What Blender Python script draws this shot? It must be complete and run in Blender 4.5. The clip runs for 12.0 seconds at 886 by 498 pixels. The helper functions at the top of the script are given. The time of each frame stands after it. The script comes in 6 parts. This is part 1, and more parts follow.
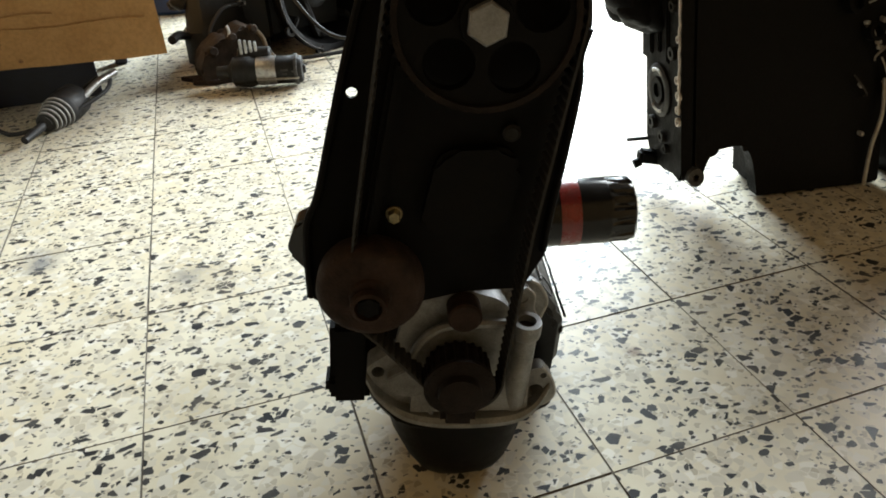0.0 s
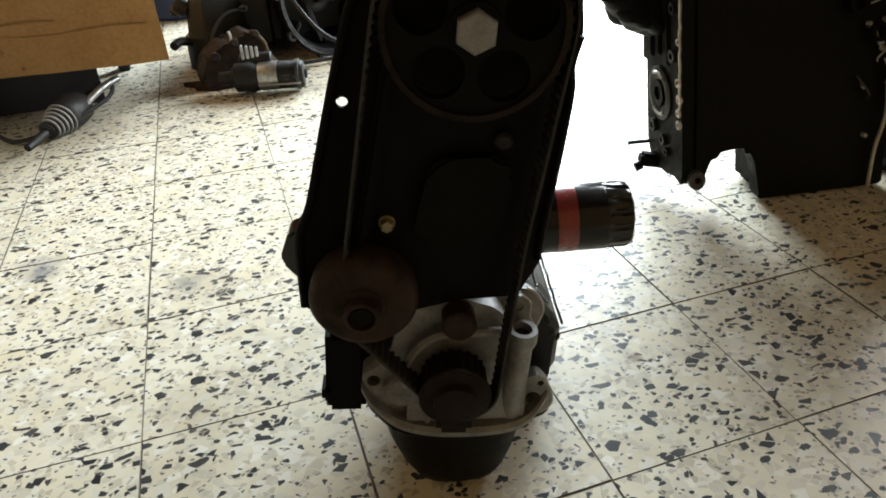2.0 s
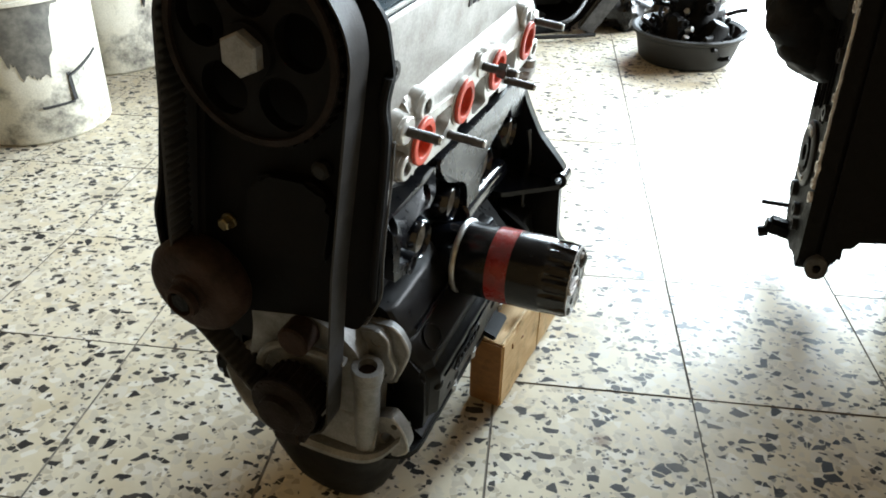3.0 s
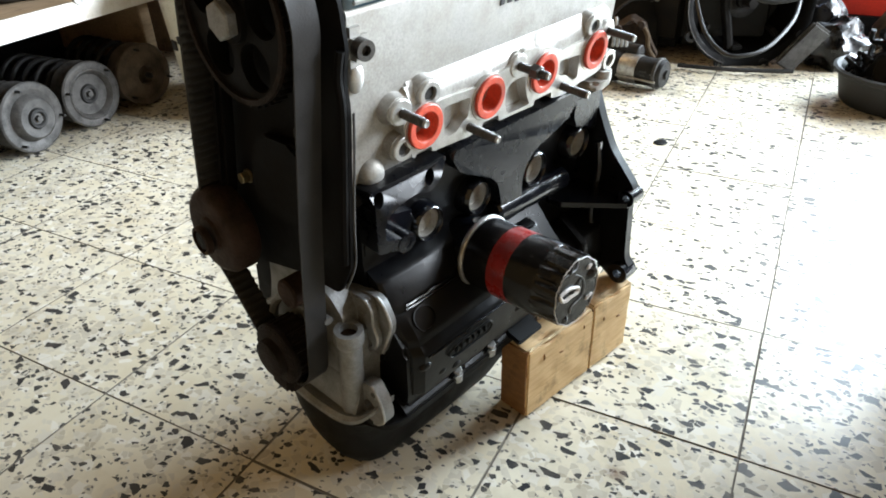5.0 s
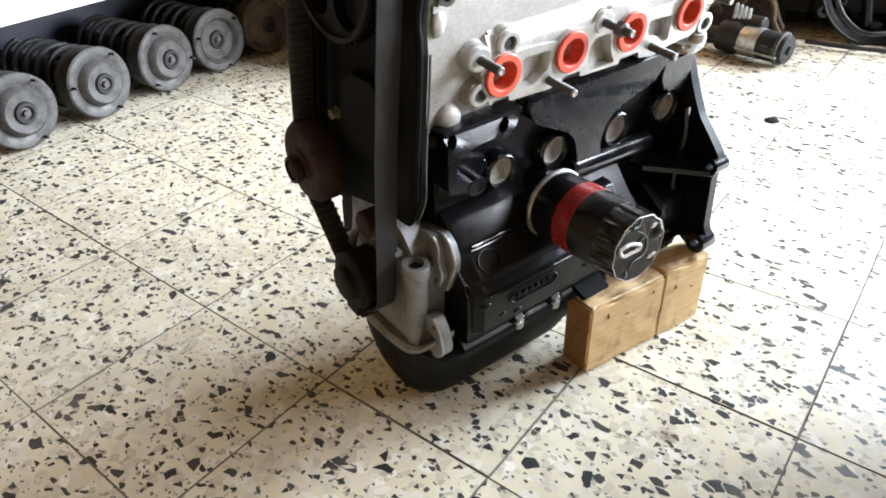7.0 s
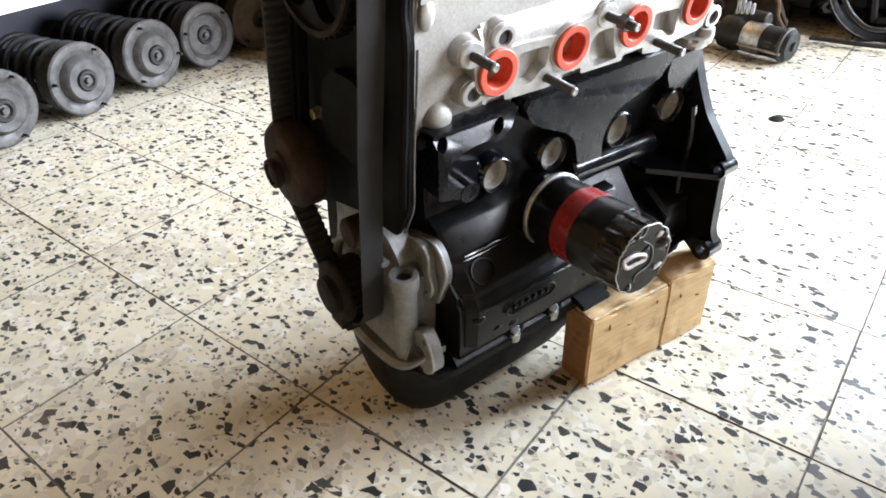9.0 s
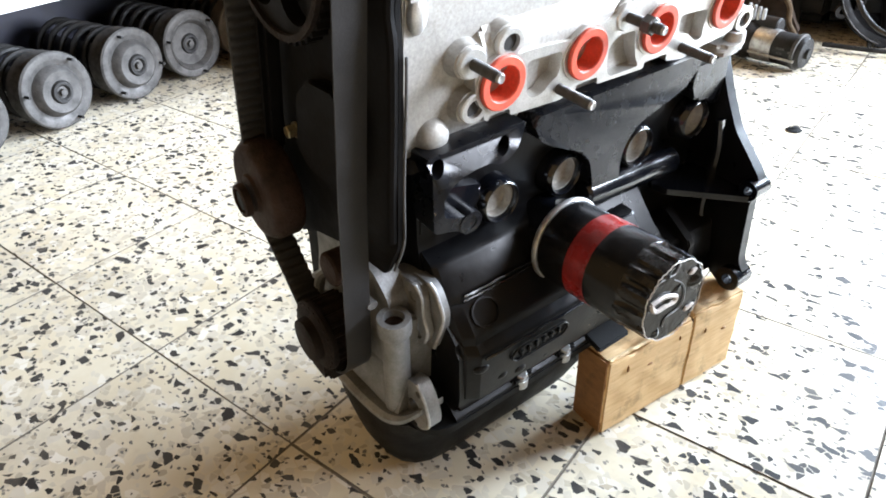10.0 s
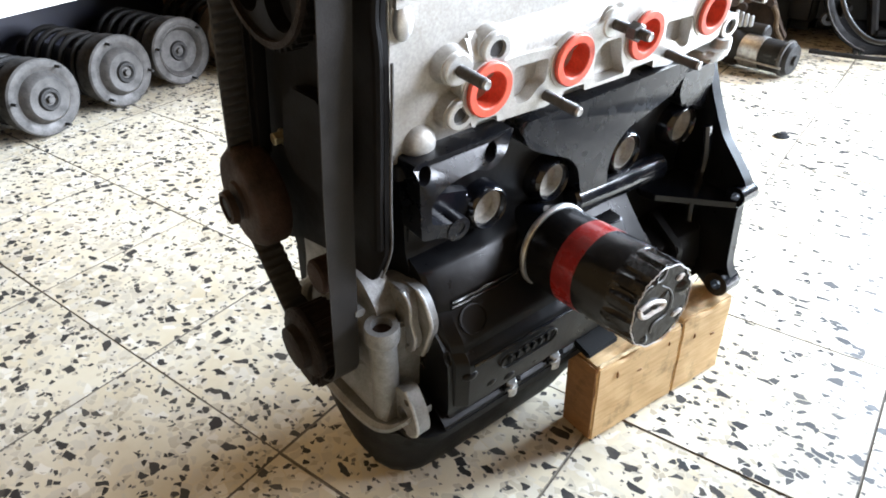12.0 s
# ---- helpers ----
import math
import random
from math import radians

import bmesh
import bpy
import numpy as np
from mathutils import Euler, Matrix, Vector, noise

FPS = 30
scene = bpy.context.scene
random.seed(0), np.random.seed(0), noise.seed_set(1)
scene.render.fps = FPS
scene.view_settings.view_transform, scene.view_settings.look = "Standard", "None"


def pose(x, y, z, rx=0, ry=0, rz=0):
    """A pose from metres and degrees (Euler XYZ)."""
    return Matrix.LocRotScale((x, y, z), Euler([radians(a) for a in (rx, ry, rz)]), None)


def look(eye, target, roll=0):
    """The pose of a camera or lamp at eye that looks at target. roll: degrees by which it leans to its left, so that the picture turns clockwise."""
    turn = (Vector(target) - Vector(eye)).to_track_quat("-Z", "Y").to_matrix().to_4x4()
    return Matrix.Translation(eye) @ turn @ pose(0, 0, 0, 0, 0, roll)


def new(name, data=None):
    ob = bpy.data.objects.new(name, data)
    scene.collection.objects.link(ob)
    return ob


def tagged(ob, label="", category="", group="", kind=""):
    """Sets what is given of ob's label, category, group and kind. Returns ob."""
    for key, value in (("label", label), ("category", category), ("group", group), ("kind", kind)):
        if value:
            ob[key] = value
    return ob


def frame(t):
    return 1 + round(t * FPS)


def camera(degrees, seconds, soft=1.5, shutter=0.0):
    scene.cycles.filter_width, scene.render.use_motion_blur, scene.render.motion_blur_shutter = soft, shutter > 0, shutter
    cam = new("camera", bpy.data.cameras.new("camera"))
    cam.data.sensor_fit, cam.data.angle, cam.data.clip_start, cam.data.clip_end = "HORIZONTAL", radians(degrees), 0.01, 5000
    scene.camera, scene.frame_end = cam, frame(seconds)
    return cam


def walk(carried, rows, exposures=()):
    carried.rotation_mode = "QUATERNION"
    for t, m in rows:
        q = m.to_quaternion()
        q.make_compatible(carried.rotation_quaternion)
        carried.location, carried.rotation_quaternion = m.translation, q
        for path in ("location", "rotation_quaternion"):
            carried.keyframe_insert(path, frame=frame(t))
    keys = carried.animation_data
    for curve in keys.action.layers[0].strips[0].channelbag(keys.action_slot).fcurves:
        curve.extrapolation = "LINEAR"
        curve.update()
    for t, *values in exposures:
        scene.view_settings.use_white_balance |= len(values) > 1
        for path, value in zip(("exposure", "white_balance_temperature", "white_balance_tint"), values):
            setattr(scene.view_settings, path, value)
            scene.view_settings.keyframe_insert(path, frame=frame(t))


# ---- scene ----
# Camera: seconds, eye, yaw to the left of +y, pitch up, roll.
cam = camera(65.9, 12.0, soft=1.8)
PATH = [
    (0, -0.3264, -0.6769, 0.6223, -17.87, -32.27, -2.09),
    (0.5, -0.3252, -0.6737, 0.6215, -17.87, -32.30, -2.07),
    (1, -0.3234, -0.6726, 0.6219, -18.11, -32.28, -2.09),
    (1.5, -0.3234, -0.6737, 0.6219, -18.12, -32.19, -2.14),
    (2, -0.3143, -0.6750, 0.6249, -17.24, -32.09, -2.78),
    (2.1, -0.2946, -0.6652, 0.6276, -14.71, -33.58, -3.45),
    (2.2, -0.2621, -0.6606, 0.6369, -10.61, -35.03, -3.88),
    (2.3, -0.2282, -0.6641, 0.6450, -8.16, -34.25, -3.06),
    (2.4, -0.1820, -0.6705, 0.6524, -5.37, -33.42, -3.93),
    (2.5, -0.1384, -0.6647, 0.6525, -3.15, -32.91, -3.57),
    (2.6, -0.1050, -0.6566, 0.6443, -1.32, -32.24, -2.39),
    (2.7, -0.0633, -0.6576, 0.6422, 1.26, -31.93, -1.67),
    (2.8, -0.0411, -0.6448, 0.6463, 2.44, -32.85, -0.64),
    (2.9, -0.0125, -0.6439, 0.6470, 4.51, -33.81, 0.20),
    (3, 0.0194, -0.6478, 0.6434, 7.74, -34.13, 0.04),
    (3.2, 0.0666, -0.6531, 0.6383, 14.50, -33.56, -1.46),
    (4.8, 0.2152, -0.6259, 0.6225, 28.58, -31.71, -1.80),
    (5, 0.2134, -0.6254, 0.6218, 28.43, -31.74, -1.70),
    (5.5, 0.2224, -0.6266, 0.6223, 30.99, -31.95, -1.52),
    (6, 0.2430, -0.6348, 0.6203, 36.37, -31.93, -1.90),
    (6.5, 0.2580, -0.6379, 0.6193, 37.37, -32.47, -1.72),
    (7, 0.2657, -0.6429, 0.6177, 38.85, -34.00, -2.01),
    (9, 0.2425, -0.6027, 0.6015, 38.61, -34.29, -1.87),
    (9.5, 0.2398, -0.5979, 0.5979, 38.22, -34.17, -1.86),
    (9.6, 0.2152, -0.5660, 0.5851, 38.30, -34.38, -1.93),
    (9.7, 0.1906, -0.5342, 0.5722, 38.37, -34.60, -2.01),
    (9.8, 0.1906, -0.5342, 0.5722, 38.37, -34.50, -2.01),
    (10, 0.1906, -0.5342, 0.5722, 38.37, -33.60, -2.01),
    (10.5, 0.1908, -0.5361, 0.5730, 38.43, -32.48, -1.91),
    (11, 0.1905, -0.5356, 0.5718, 38.35, -32.94, -1.89),
    (11.5, 0.1900, -0.5345, 0.5718, 38.34, -33.00, -1.97),
    (12, 0.1921, -0.5309, 0.5711, 37.53, -33.07, -1.78),
]


def view(x, y, z, yaw, pitch, roll):
    return pose(x, y, z, 0, 0, yaw) @ pose(0, 0, 0, 90 + pitch) @ pose(0, 0, 0, 0, 0, roll)


walk(cam, [(row[0], view(*row[1:])) for row in PATH], [(0, -0.26, 6720, 9), (2.6, -0.27, 6550, 9), (3.2, -0.18, 6400, 9), (5.0, 0.05, 6350, 11), (6.0, 0.2, 6300, 14), (7.0, 0.38, 6400, 16), (9.0, 0.40, 6350, 17), (9.6, 0.42, 6300, 17), (10.0, 0.62, 6180, 16), (12.0, 0.62, 6150, 16)])

# ---- world, sun and lights ----
world = bpy.data.worlds.new("sky")
world.use_nodes = True
scene.world = world
sky = world.node_tree.nodes.new("ShaderNodeTexSky")
sky.sky_type, sky.sun_disc = "NISHITA", False
sky.sun_elevation, sky.sun_rotation = radians(50), radians(40)
background = world.node_tree.nodes["Background"]
background.inputs[1].default_value = 0.06
world.node_tree.links.new(sky.outputs[0], background.inputs[0])
sun = new("sun", bpy.data.lights.new("sun", "SUN"))
sun.data.energy, sun.data.angle, sun.data.color = 3.0, radians(0.5), (1.0, 0.95, 0.88)
sun.matrix_world = look((4, 5, 8), (2.0, 6.5, 0))


def door_light(name, eye, target, wide, high, watts, colour):
    lamp = new(name, bpy.data.lights.new(name, "AREA"))
    lamp.data.shape, lamp.data.size, lamp.data.size_y = "RECTANGLE", wide, high
    lamp.data.energy, lamp.data.color = watts, colour
    lamp.matrix_world = look(eye, target)


door_light("north_door_daylight", (1.38, 3.12, 1.15), (0.48, 0.0, 0.2), 1.4, 1.75, 610, (0.77, 0.905, 1.0))
door_light("east_door_daylight", (3.13, 1.85, 1.30), (0.0, 0.2, 0.4), 1.4, 2.2, 465, (0.87, 0.945, 1.0))

# ---- materials ----


def material(name):
    m = bpy.data.materials.new(name)
    m.use_nodes = True
    return m, m.node_tree.nodes, m.node_tree.links, m.node_tree.nodes["Principled BSDF"]


def ramp(nodes, a, b, ca=(0, 0, 0, 1), cb=(1, 1, 1, 1)):
    r = nodes.new("ShaderNodeValToRGB")
    r.color_ramp.elements[0].position, r.color_ramp.elements[1].position = a, b
    r.color_ramp.elements[0].color, r.color_ramp.elements[1].color = ca, cb
    return r


def mixed(nodes, links, factor, a, b):
    """A colour mix; factor, a and b are sockets or values."""
    n = nodes.new("ShaderNodeMix")
    n.data_type = "RGBA"
    for at, value in ((0, factor), (6, a), (7, b)):
        if isinstance(value, bpy.types.NodeSocket):
            links.new(value, n.inputs[at])
        else:
            n.inputs[at].default_value = value
    return n.outputs[2]


def noisy(nodes, links, scale, detail=4, rough=0.6, where=None):
    n = nodes.new("ShaderNodeTexNoise")
    n.inputs["Scale"].default_value, n.inputs["Detail"].default_value, n.inputs["Roughness"].default_value = scale, detail, rough
    if where:
        links.new(where, n.inputs["Vector"])
    return n.outputs["Fac"]


def surface(name, base, dirt, scale=30, rough=(0.4, 0.6), metal=0.0, bump=0.1, fine=400, amount=(0.4, 0.7), coat=0.0, specks=None, spec=0.5):
    """Base colour with patches of dirt at one scale, fine grain and relief at another."""
    m, nodes, links, shader = material(name)
    where = nodes.new("ShaderNodeTexCoord").outputs["Object"]
    big = noisy(nodes, links, scale, 5, 0.65, where)
    small = noisy(nodes, links, fine, 3, 0.6, where)
    mask = ramp(nodes, *amount)
    links.new(big, mask.inputs[0])
    colour = mixed(nodes, links, mask.outputs[0], (*base, 1), (*dirt, 1))
    grain = ramp(nodes, 0.3, 0.7, (0.82, 0.82, 0.82, 1), (1.1, 1.1, 1.1, 1))
    links.new(small, grain.inputs[0])
    n = nodes.new("ShaderNodeMix")
    n.data_type, n.blend_type = "RGBA", "MULTIPLY"
    n.inputs[0].default_value = 1.0
    links.new(colour, n.inputs[6])
    links.new(grain.outputs[0], n.inputs[7])
    colour = n.outputs[2]
    if specks:
        dots = ramp(nodes, *specks[1])
        links.new(noisy(nodes, links, specks[2], 6, 0.7, where), dots.inputs[0])
        colour = mixed(nodes, links, dots.outputs[0], colour, (*specks[0], 1))
    links.new(colour, shader.inputs["Base Color"])
    r = nodes.new("ShaderNodeMapRange")
    r.inputs[1].default_value, r.inputs[2].default_value = 0.3, 0.7
    r.inputs[3].default_value, r.inputs[4].default_value = rough
    links.new(big, r.inputs[0])
    links.new(r.outputs[0], shader.inputs["Roughness"])
    shader.inputs["Metallic"].default_value = metal
    shader.inputs["Coat Weight"].default_value = coat
    shader.inputs["Specular IOR Level"].default_value = spec
    if bump:
        b = nodes.new("ShaderNodeBump")
        b.inputs["Strength"].default_value, b.inputs["Distance"].default_value = bump, 0.002
        links.new(small, b.inputs["Height"])
        links.new(b.outputs[0], shader.inputs["Normal"])
    return m


STAINS = ((-0.679, 0.477, 0.045, (0.16, 0.16, 0.16, 1)), (-0.442, 0.337, 0.030, (0.16, 0.155, 0.145, 1)), (0.131, -0.081, 0.012, (0.15, 0.085, 0.05, 1)))


def terrazzo():
    """Polished cement tile with dark, grey and pale stone chips, stained in places."""
    m, nodes, links, shader = material("terrazzo")
    place = nodes.new("ShaderNodeTexCoord").outputs["Object"]
    info = nodes.new("ShaderNodeObjectInfo")
    island = nodes.new("ShaderNodeNewGeometry").outputs["Random Per Island"]
    both = nodes.new("ShaderNodeMath")
    both.operation = "ADD"
    links.new(info.outputs["Random"], both.inputs[0])
    links.new(island, both.inputs[1])
    spread = nodes.new("ShaderNodeVectorMath")
    spread.operation = "SCALE"
    spread.inputs[0].default_value = (31.7, 17.3, 0.0)
    links.new(both.outputs[0], spread.inputs["Scale"])
    moved = nodes.new("ShaderNodeVectorMath")
    links.new(place, moved.inputs[0])
    links.new(spread.outputs[0], moved.inputs[1])
    wobble = nodes.new("ShaderNodeTexNoise")
    wobble.inputs["Scale"].default_value = 55
    links.new(moved.outputs[0], wobble.inputs["Vector"])
    warp = nodes.new("ShaderNodeVectorMath")
    warp.operation = "MULTIPLY_ADD"
    links.new(wobble.outputs["Color"], warp.inputs[0])
    warp.inputs[1].default_value = (0.008, 0.008, 0.0)
    links.new(moved.outputs[0], warp.inputs[2])

    def chips(scale, turn, stretch, share, gap):
        """A mask of angular chips: a share of the cells, each shrunk from its neighbours by the gap."""
        at = nodes.new("ShaderNodeMapping")
        at.inputs["Rotation"].default_value, at.inputs["Scale"].default_value = (0, 0, turn), (stretch, 1, 1)
        links.new(warp.outputs[0], at.inputs["Vector"])
        cells, edges = nodes.new("ShaderNodeTexVoronoi"), nodes.new("ShaderNodeTexVoronoi")
        edges.feature = "DISTANCE_TO_EDGE"
        for v in (cells, edges):
            v.voronoi_dimensions = "2D"
            v.inputs["Scale"].default_value = scale
            links.new(at.outputs[0], v.inputs["Vector"])
        pick = nodes.new("ShaderNodeSeparateColor")
        links.new(cells.outputs["Color"], pick.inputs[0])
        chosen, inside, keep = (nodes.new("ShaderNodeMath") for _ in range(3))
        chosen.operation = inside.operation = "GREATER_THAN"
        keep.operation = "MULTIPLY"
        links.new(pick.outputs[0], chosen.inputs[0])
        chosen.inputs[1].default_value = 1 - share
        links.new(edges.outputs["Distance"], inside.inputs[0])
        inside.inputs[1].default_value = gap
        links.new(chosen.outputs[0], keep.inputs[0])
        links.new(inside.outputs[0], keep.inputs[1])
        return keep.outputs[0], pick.outputs[1]

    patch = ramp(nodes, 0.35, 0.68, (0.66, 0.605, 0.475, 1), (0.565, 0.487, 0.34, 1))
    links.new(noisy(nodes, links, 9, 5, 0.6, moved.outputs[0]), patch.inputs[0])
    colour = patch.outputs[0]
    for scale, turn, stretch, share, gap, dark, light in (
        (75, 0.4, 0.9, 0.42, 0.05, (0.47, 0.415, 0.315, 1), (0.70, 0.66, 0.57, 1)),
        (150, 1.1, 0.8, 0.24, 0.06, (0.40, 0.345, 0.255, 1), (0.60, 0.555, 0.45, 1)),
        (290, 0.2, 0.8, 0.07, 0.09, (0.06, 0.06, 0.06, 1), (0.26, 0.24, 0.21, 1)),
        (165, 2.0, 0.75, 0.075, 0.06, (0.018, 0.019, 0.020, 1), (0.065, 0.061, 0.056, 1)),
        (112, 2.6, 0.62, 0.055, 0.06, (0.020, 0.021, 0.023, 1), (0.060, 0.058, 0.054, 1)),
        (74, 0.9, 0.80, 0.034, 0.09, (0.018, 0.019, 0.021, 1), (0.045, 0.043, 0.041, 1)),
    ):
        mask, tone = chips(scale, turn, stretch, share, gap)
        colour = mixed(nodes, links, mask, colour, mixed(nodes, links, tone, dark, light))
    # Grime that runs across the tiles.
    ground_at = nodes.new("ShaderNodeNewGeometry").outputs["Position"]
    grime = ramp(nodes, 0.52, 0.80, (0, 0, 0, 1), (0.58, 0.58, 0.58, 1))
    links.new(noisy(nodes, links, 5.5, 7, 0.7, ground_at), grime.inputs[0])
    colour = mixed(nodes, links, grime.outputs[0], colour, (0.24, 0.205, 0.155, 1))
    # Old grey oil stains.
    for x, y, size, tint in STAINS:
        off = nodes.new("ShaderNodeVectorMath")
        off.operation = "DISTANCE"
        links.new(ground_at, off.inputs[0])
        off.inputs[1].default_value = (x, y, 0)
        ragged = nodes.new("ShaderNodeMath")
        ragged.operation = "MULTIPLY_ADD"
        links.new(noisy(nodes, links, 26, 6, 0.75, ground_at), ragged.inputs[0])
        ragged.inputs[1].default_value = size * 2.2
        links.new(off.outputs["Value"], ragged.inputs[2])
        spot = ramp(nodes, size * 1.1, size * 2.3, (0.85, 0.85, 0.85, 1), (0, 0, 0, 1))
        links.new(ragged.outputs[0], spot.inputs[0])
        colour = mixed(nodes, links, spot.outputs[0], colour, tint)
    links.new(colour, shader.inputs["Base Color"])
    gloss = nodes.new("ShaderNodeMapRange")
    gloss.inputs[1].default_value, gloss.inputs[2].default_value = 0.3, 0.7
    gloss.inputs[3].default_value, gloss.inputs[4].default_value = 0.30, 0.50
    shader.inputs["Specular IOR Level"].default_value = 0.24
    links.new(noisy(nodes, links, 14, 6, 0.7, ground_at), gloss.inputs[0])
    links.new(gloss.outputs[0], shader.inputs["Roughness"])
    b = nodes.new("ShaderNodeBump")
    b.inputs["Strength"].default_value, b.inputs["Distance"].default_value = 0.05, 0.002
    links.new(noisy(nodes, links, 60, 5, 0.6, moved.outputs[0]), b.inputs["Height"])
    links.new(b.outputs[0], shader.inputs["Normal"])
    return m


def sawn_wood(name, light, dark, along=(1, 14, 14)):
    m, nodes, links, shader = material(name)
    where = nodes.new("ShaderNodeTexCoord").outputs["Object"]
    at = nodes.new("ShaderNodeMapping")
    at.inputs["Scale"].default_value = along
    links.new(where, at.inputs["Vector"])
    grain = noisy(nodes, links, 14, 8, 0.7, at.outputs[0])
    mask = ramp(nodes, 0.35, 0.7, (*light, 1), (*dark, 1))
    links.new(grain, mask.inputs[0])
    stains = ramp(nodes, 0.54, 0.72)
    links.new(noisy(nodes, links, 30, 8, 0.72, where), stains.inputs[0])
    fade = nodes.new("ShaderNodeMath")
    fade.operation = "MULTIPLY"
    fade.inputs[1].default_value = 0.75
    links.new(stains.outputs[0], fade.inputs[0])
    links.new(mixed(nodes, links, fade.outputs[0], mask.outputs[0], (dark[0] * 0.4, dark[1] * 0.4, dark[2] * 0.4, 1)), shader.inputs["Base Color"])
    shader.inputs["Roughness"].default_value = 0.75
    b = nodes.new("ShaderNodeBump")
    b.inputs["Strength"].default_value, b.inputs["Distance"].default_value = 0.3, 0.002
    links.new(grain, b.inputs["Height"])
    links.new(b.outputs[0], shader.inputs["Normal"])
    return m


TERRAZZO = terrazzo()
GROUT = surface("grout", (0.21, 0.18, 0.14), (0.06, 0.053, 0.046), 40, (0.8, 0.95))
PLASTER = surface("cream_plaster", (0.150, 0.085, 0.026), (0.108, 0.061, 0.019), 3, (0.8, 0.9), fine=150)
CEILING = surface("ceiling_plaster", (0.04, 0.026, 0.013), (0.03, 0.02, 0.010), 3, (0.85, 0.95), fine=150)
CONCRETE = surface("concrete", (0.38, 0.36, 0.33), (0.25, 0.24, 0.22), 2, (0.8, 0.95), fine=120)
BLACK_PAINT = surface("black_engine_paint", (0.004, 0.0047, 0.007), (0.012, 0.0115, 0.0115), 35, (0.08, 0.22), spec=0.6, bump=0.07, fine=110, amount=(0.5, 0.75))
CAST_BLACK = surface("black_painted_casting", (0.0026, 0.0026, 0.0031), (0.0075, 0.0072, 0.007), 28, (0.24, 0.46), spec=0.20, bump=0.10, fine=110, amount=(0.5, 0.75))
SATIN_BLACK = surface("satin_black_paint", (0.0042, 0.0047, 0.0066), (0.009, 0.0088, 0.009), 30, (0.20, 0.36), spec=0.36, bump=0.05, fine=160, amount=(0.5, 0.75))
BLACK_STEEL = surface("black_pressed_steel", (0.0018, 0.0018, 0.0018), (0.0045, 0.0042, 0.004), 30, (0.45, 0.65), spec=0.13, bump=0.1, fine=300)
SHEET_BLACK = surface("black_plastic_shield", (0.0032, 0.0030, 0.0030), (0.0070, 0.0063, 0.0060), 25, (0.5, 0.75), spec=0.08, bump=0.1, fine=260)
RUBBER = surface("belt_rubber", (0.013, 0.0124, 0.0124), (0.025, 0.0236, 0.0232), 60, (0.5, 0.7), spec=0.35, bump=0.15, fine=700)
RUST = surface("rusty_steel", (0.028, 0.0132, 0.0074), (0.012, 0.0066, 0.0048), 45, (0.6, 0.85), spec=0.25, bump=0.4, fine=350)
DARK_RUST = surface("oily_rusty_steel", (0.012, 0.0066, 0.0046), (0.006, 0.0042, 0.0036), 45, (0.6, 0.85), spec=0.2, bump=0.4, fine=350)
DARK_IRON = surface("oily_dark_iron", (0.014, 0.013, 0.012), (0.006, 0.0055, 0.0055), 30, (0.4, 0.7), metal=0.0, spec=0.3, bump=0.3, fine=260)
ALUMINIUM = surface("cast_aluminium", (0.46, 0.452, 0.43), (0.33, 0.313, 0.28), 28, (0.42, 0.62), metal=0.55, bump=0.08, fine=420)
MACHINED = surface("machined_aluminium", (0.66, 0.66, 0.64), (0.50, 0.49, 0.46), 60, (0.28, 0.42), metal=0.7, bump=0.06, fine=900)
SILVER_PAINT = surface("silver_paint", (0.235, 0.241, 0.243), (0.13, 0.131, 0.13), 40, (0.38, 0.55), metal=0.35, bump=0.25, fine=500)
WORN_SILVER = surface("worn_cast_silver", (0.42, 0.42, 0.41), (0.24, 0.24, 0.23), 70, (0.32, 0.5), metal=0.5, bump=0.2, fine=600)
ZINC = surface("zinc_plate", (0.34, 0.29, 0.17), (0.20, 0.17, 0.11), 120, (0.3, 0.45), metal=0.8)
STEEL = surface("bright_steel", (0.46, 0.46, 0.45), (0.25, 0.24, 0.23), 90, (0.3, 0.5), metal=0.85, fine=900)
BOLT_STEEL = surface("grey_bolt_steel", (0.25, 0.255, 0.26), (0.15, 0.15, 0.15), 60, (0.4, 0.6), metal=0.4, fine=700)
STUD_STEEL = surface("dark_stud_steel", (0.10, 0.095, 0.09), (0.05, 0.047, 0.044), 120, (0.35, 0.5), metal=0.7, fine=1200, bump=0.3)
CORE_PLUG = surface("dull_plug_steel", (0.44, 0.43, 0.40), (0.30, 0.28, 0.25), 70, (0.4, 0.6), metal=0.6, bump=0.2)
RED_SEAL = surface("red_silicone_seal", (0.62, 0.085, 0.04), (0.48, 0.06, 0.035), 80, (0.45, 0.6), bump=0.1)
FILTER_BLACK = surface("gloss_black_filter", (0.005, 0.005, 0.0055), (0.009, 0.0088, 0.0085), 50, (0.14, 0.26), spec=0.25, bump=0.03, fine=200, coat=0.05)
FOIL_BLACK = surface("creased_black_foil", (0.006, 0.006, 0.0065), (0.012, 0.0115, 0.011), 70, (0.08, 0.2), bump=0.3, fine=200, spec=0.45)
FILTER_RED = surface("red_filter_band", (0.26, 0.018, 0.015), (0.16, 0.012, 0.011), 60, (0.22, 0.36), bump=0.03, coat=0.3)
FILM = surface("torn_foil", (0.62, 0.58, 0.54), (0.4, 0.37, 0.35), 90, (0.25, 0.45), bump=0.3)
COVER_BLUE = surface("dark_blue_green_paint", (0.035, 0.06, 0.075), (0.02, 0.035, 0.045), 20, (0.12, 0.25), bump=0.05, coat=0.5)
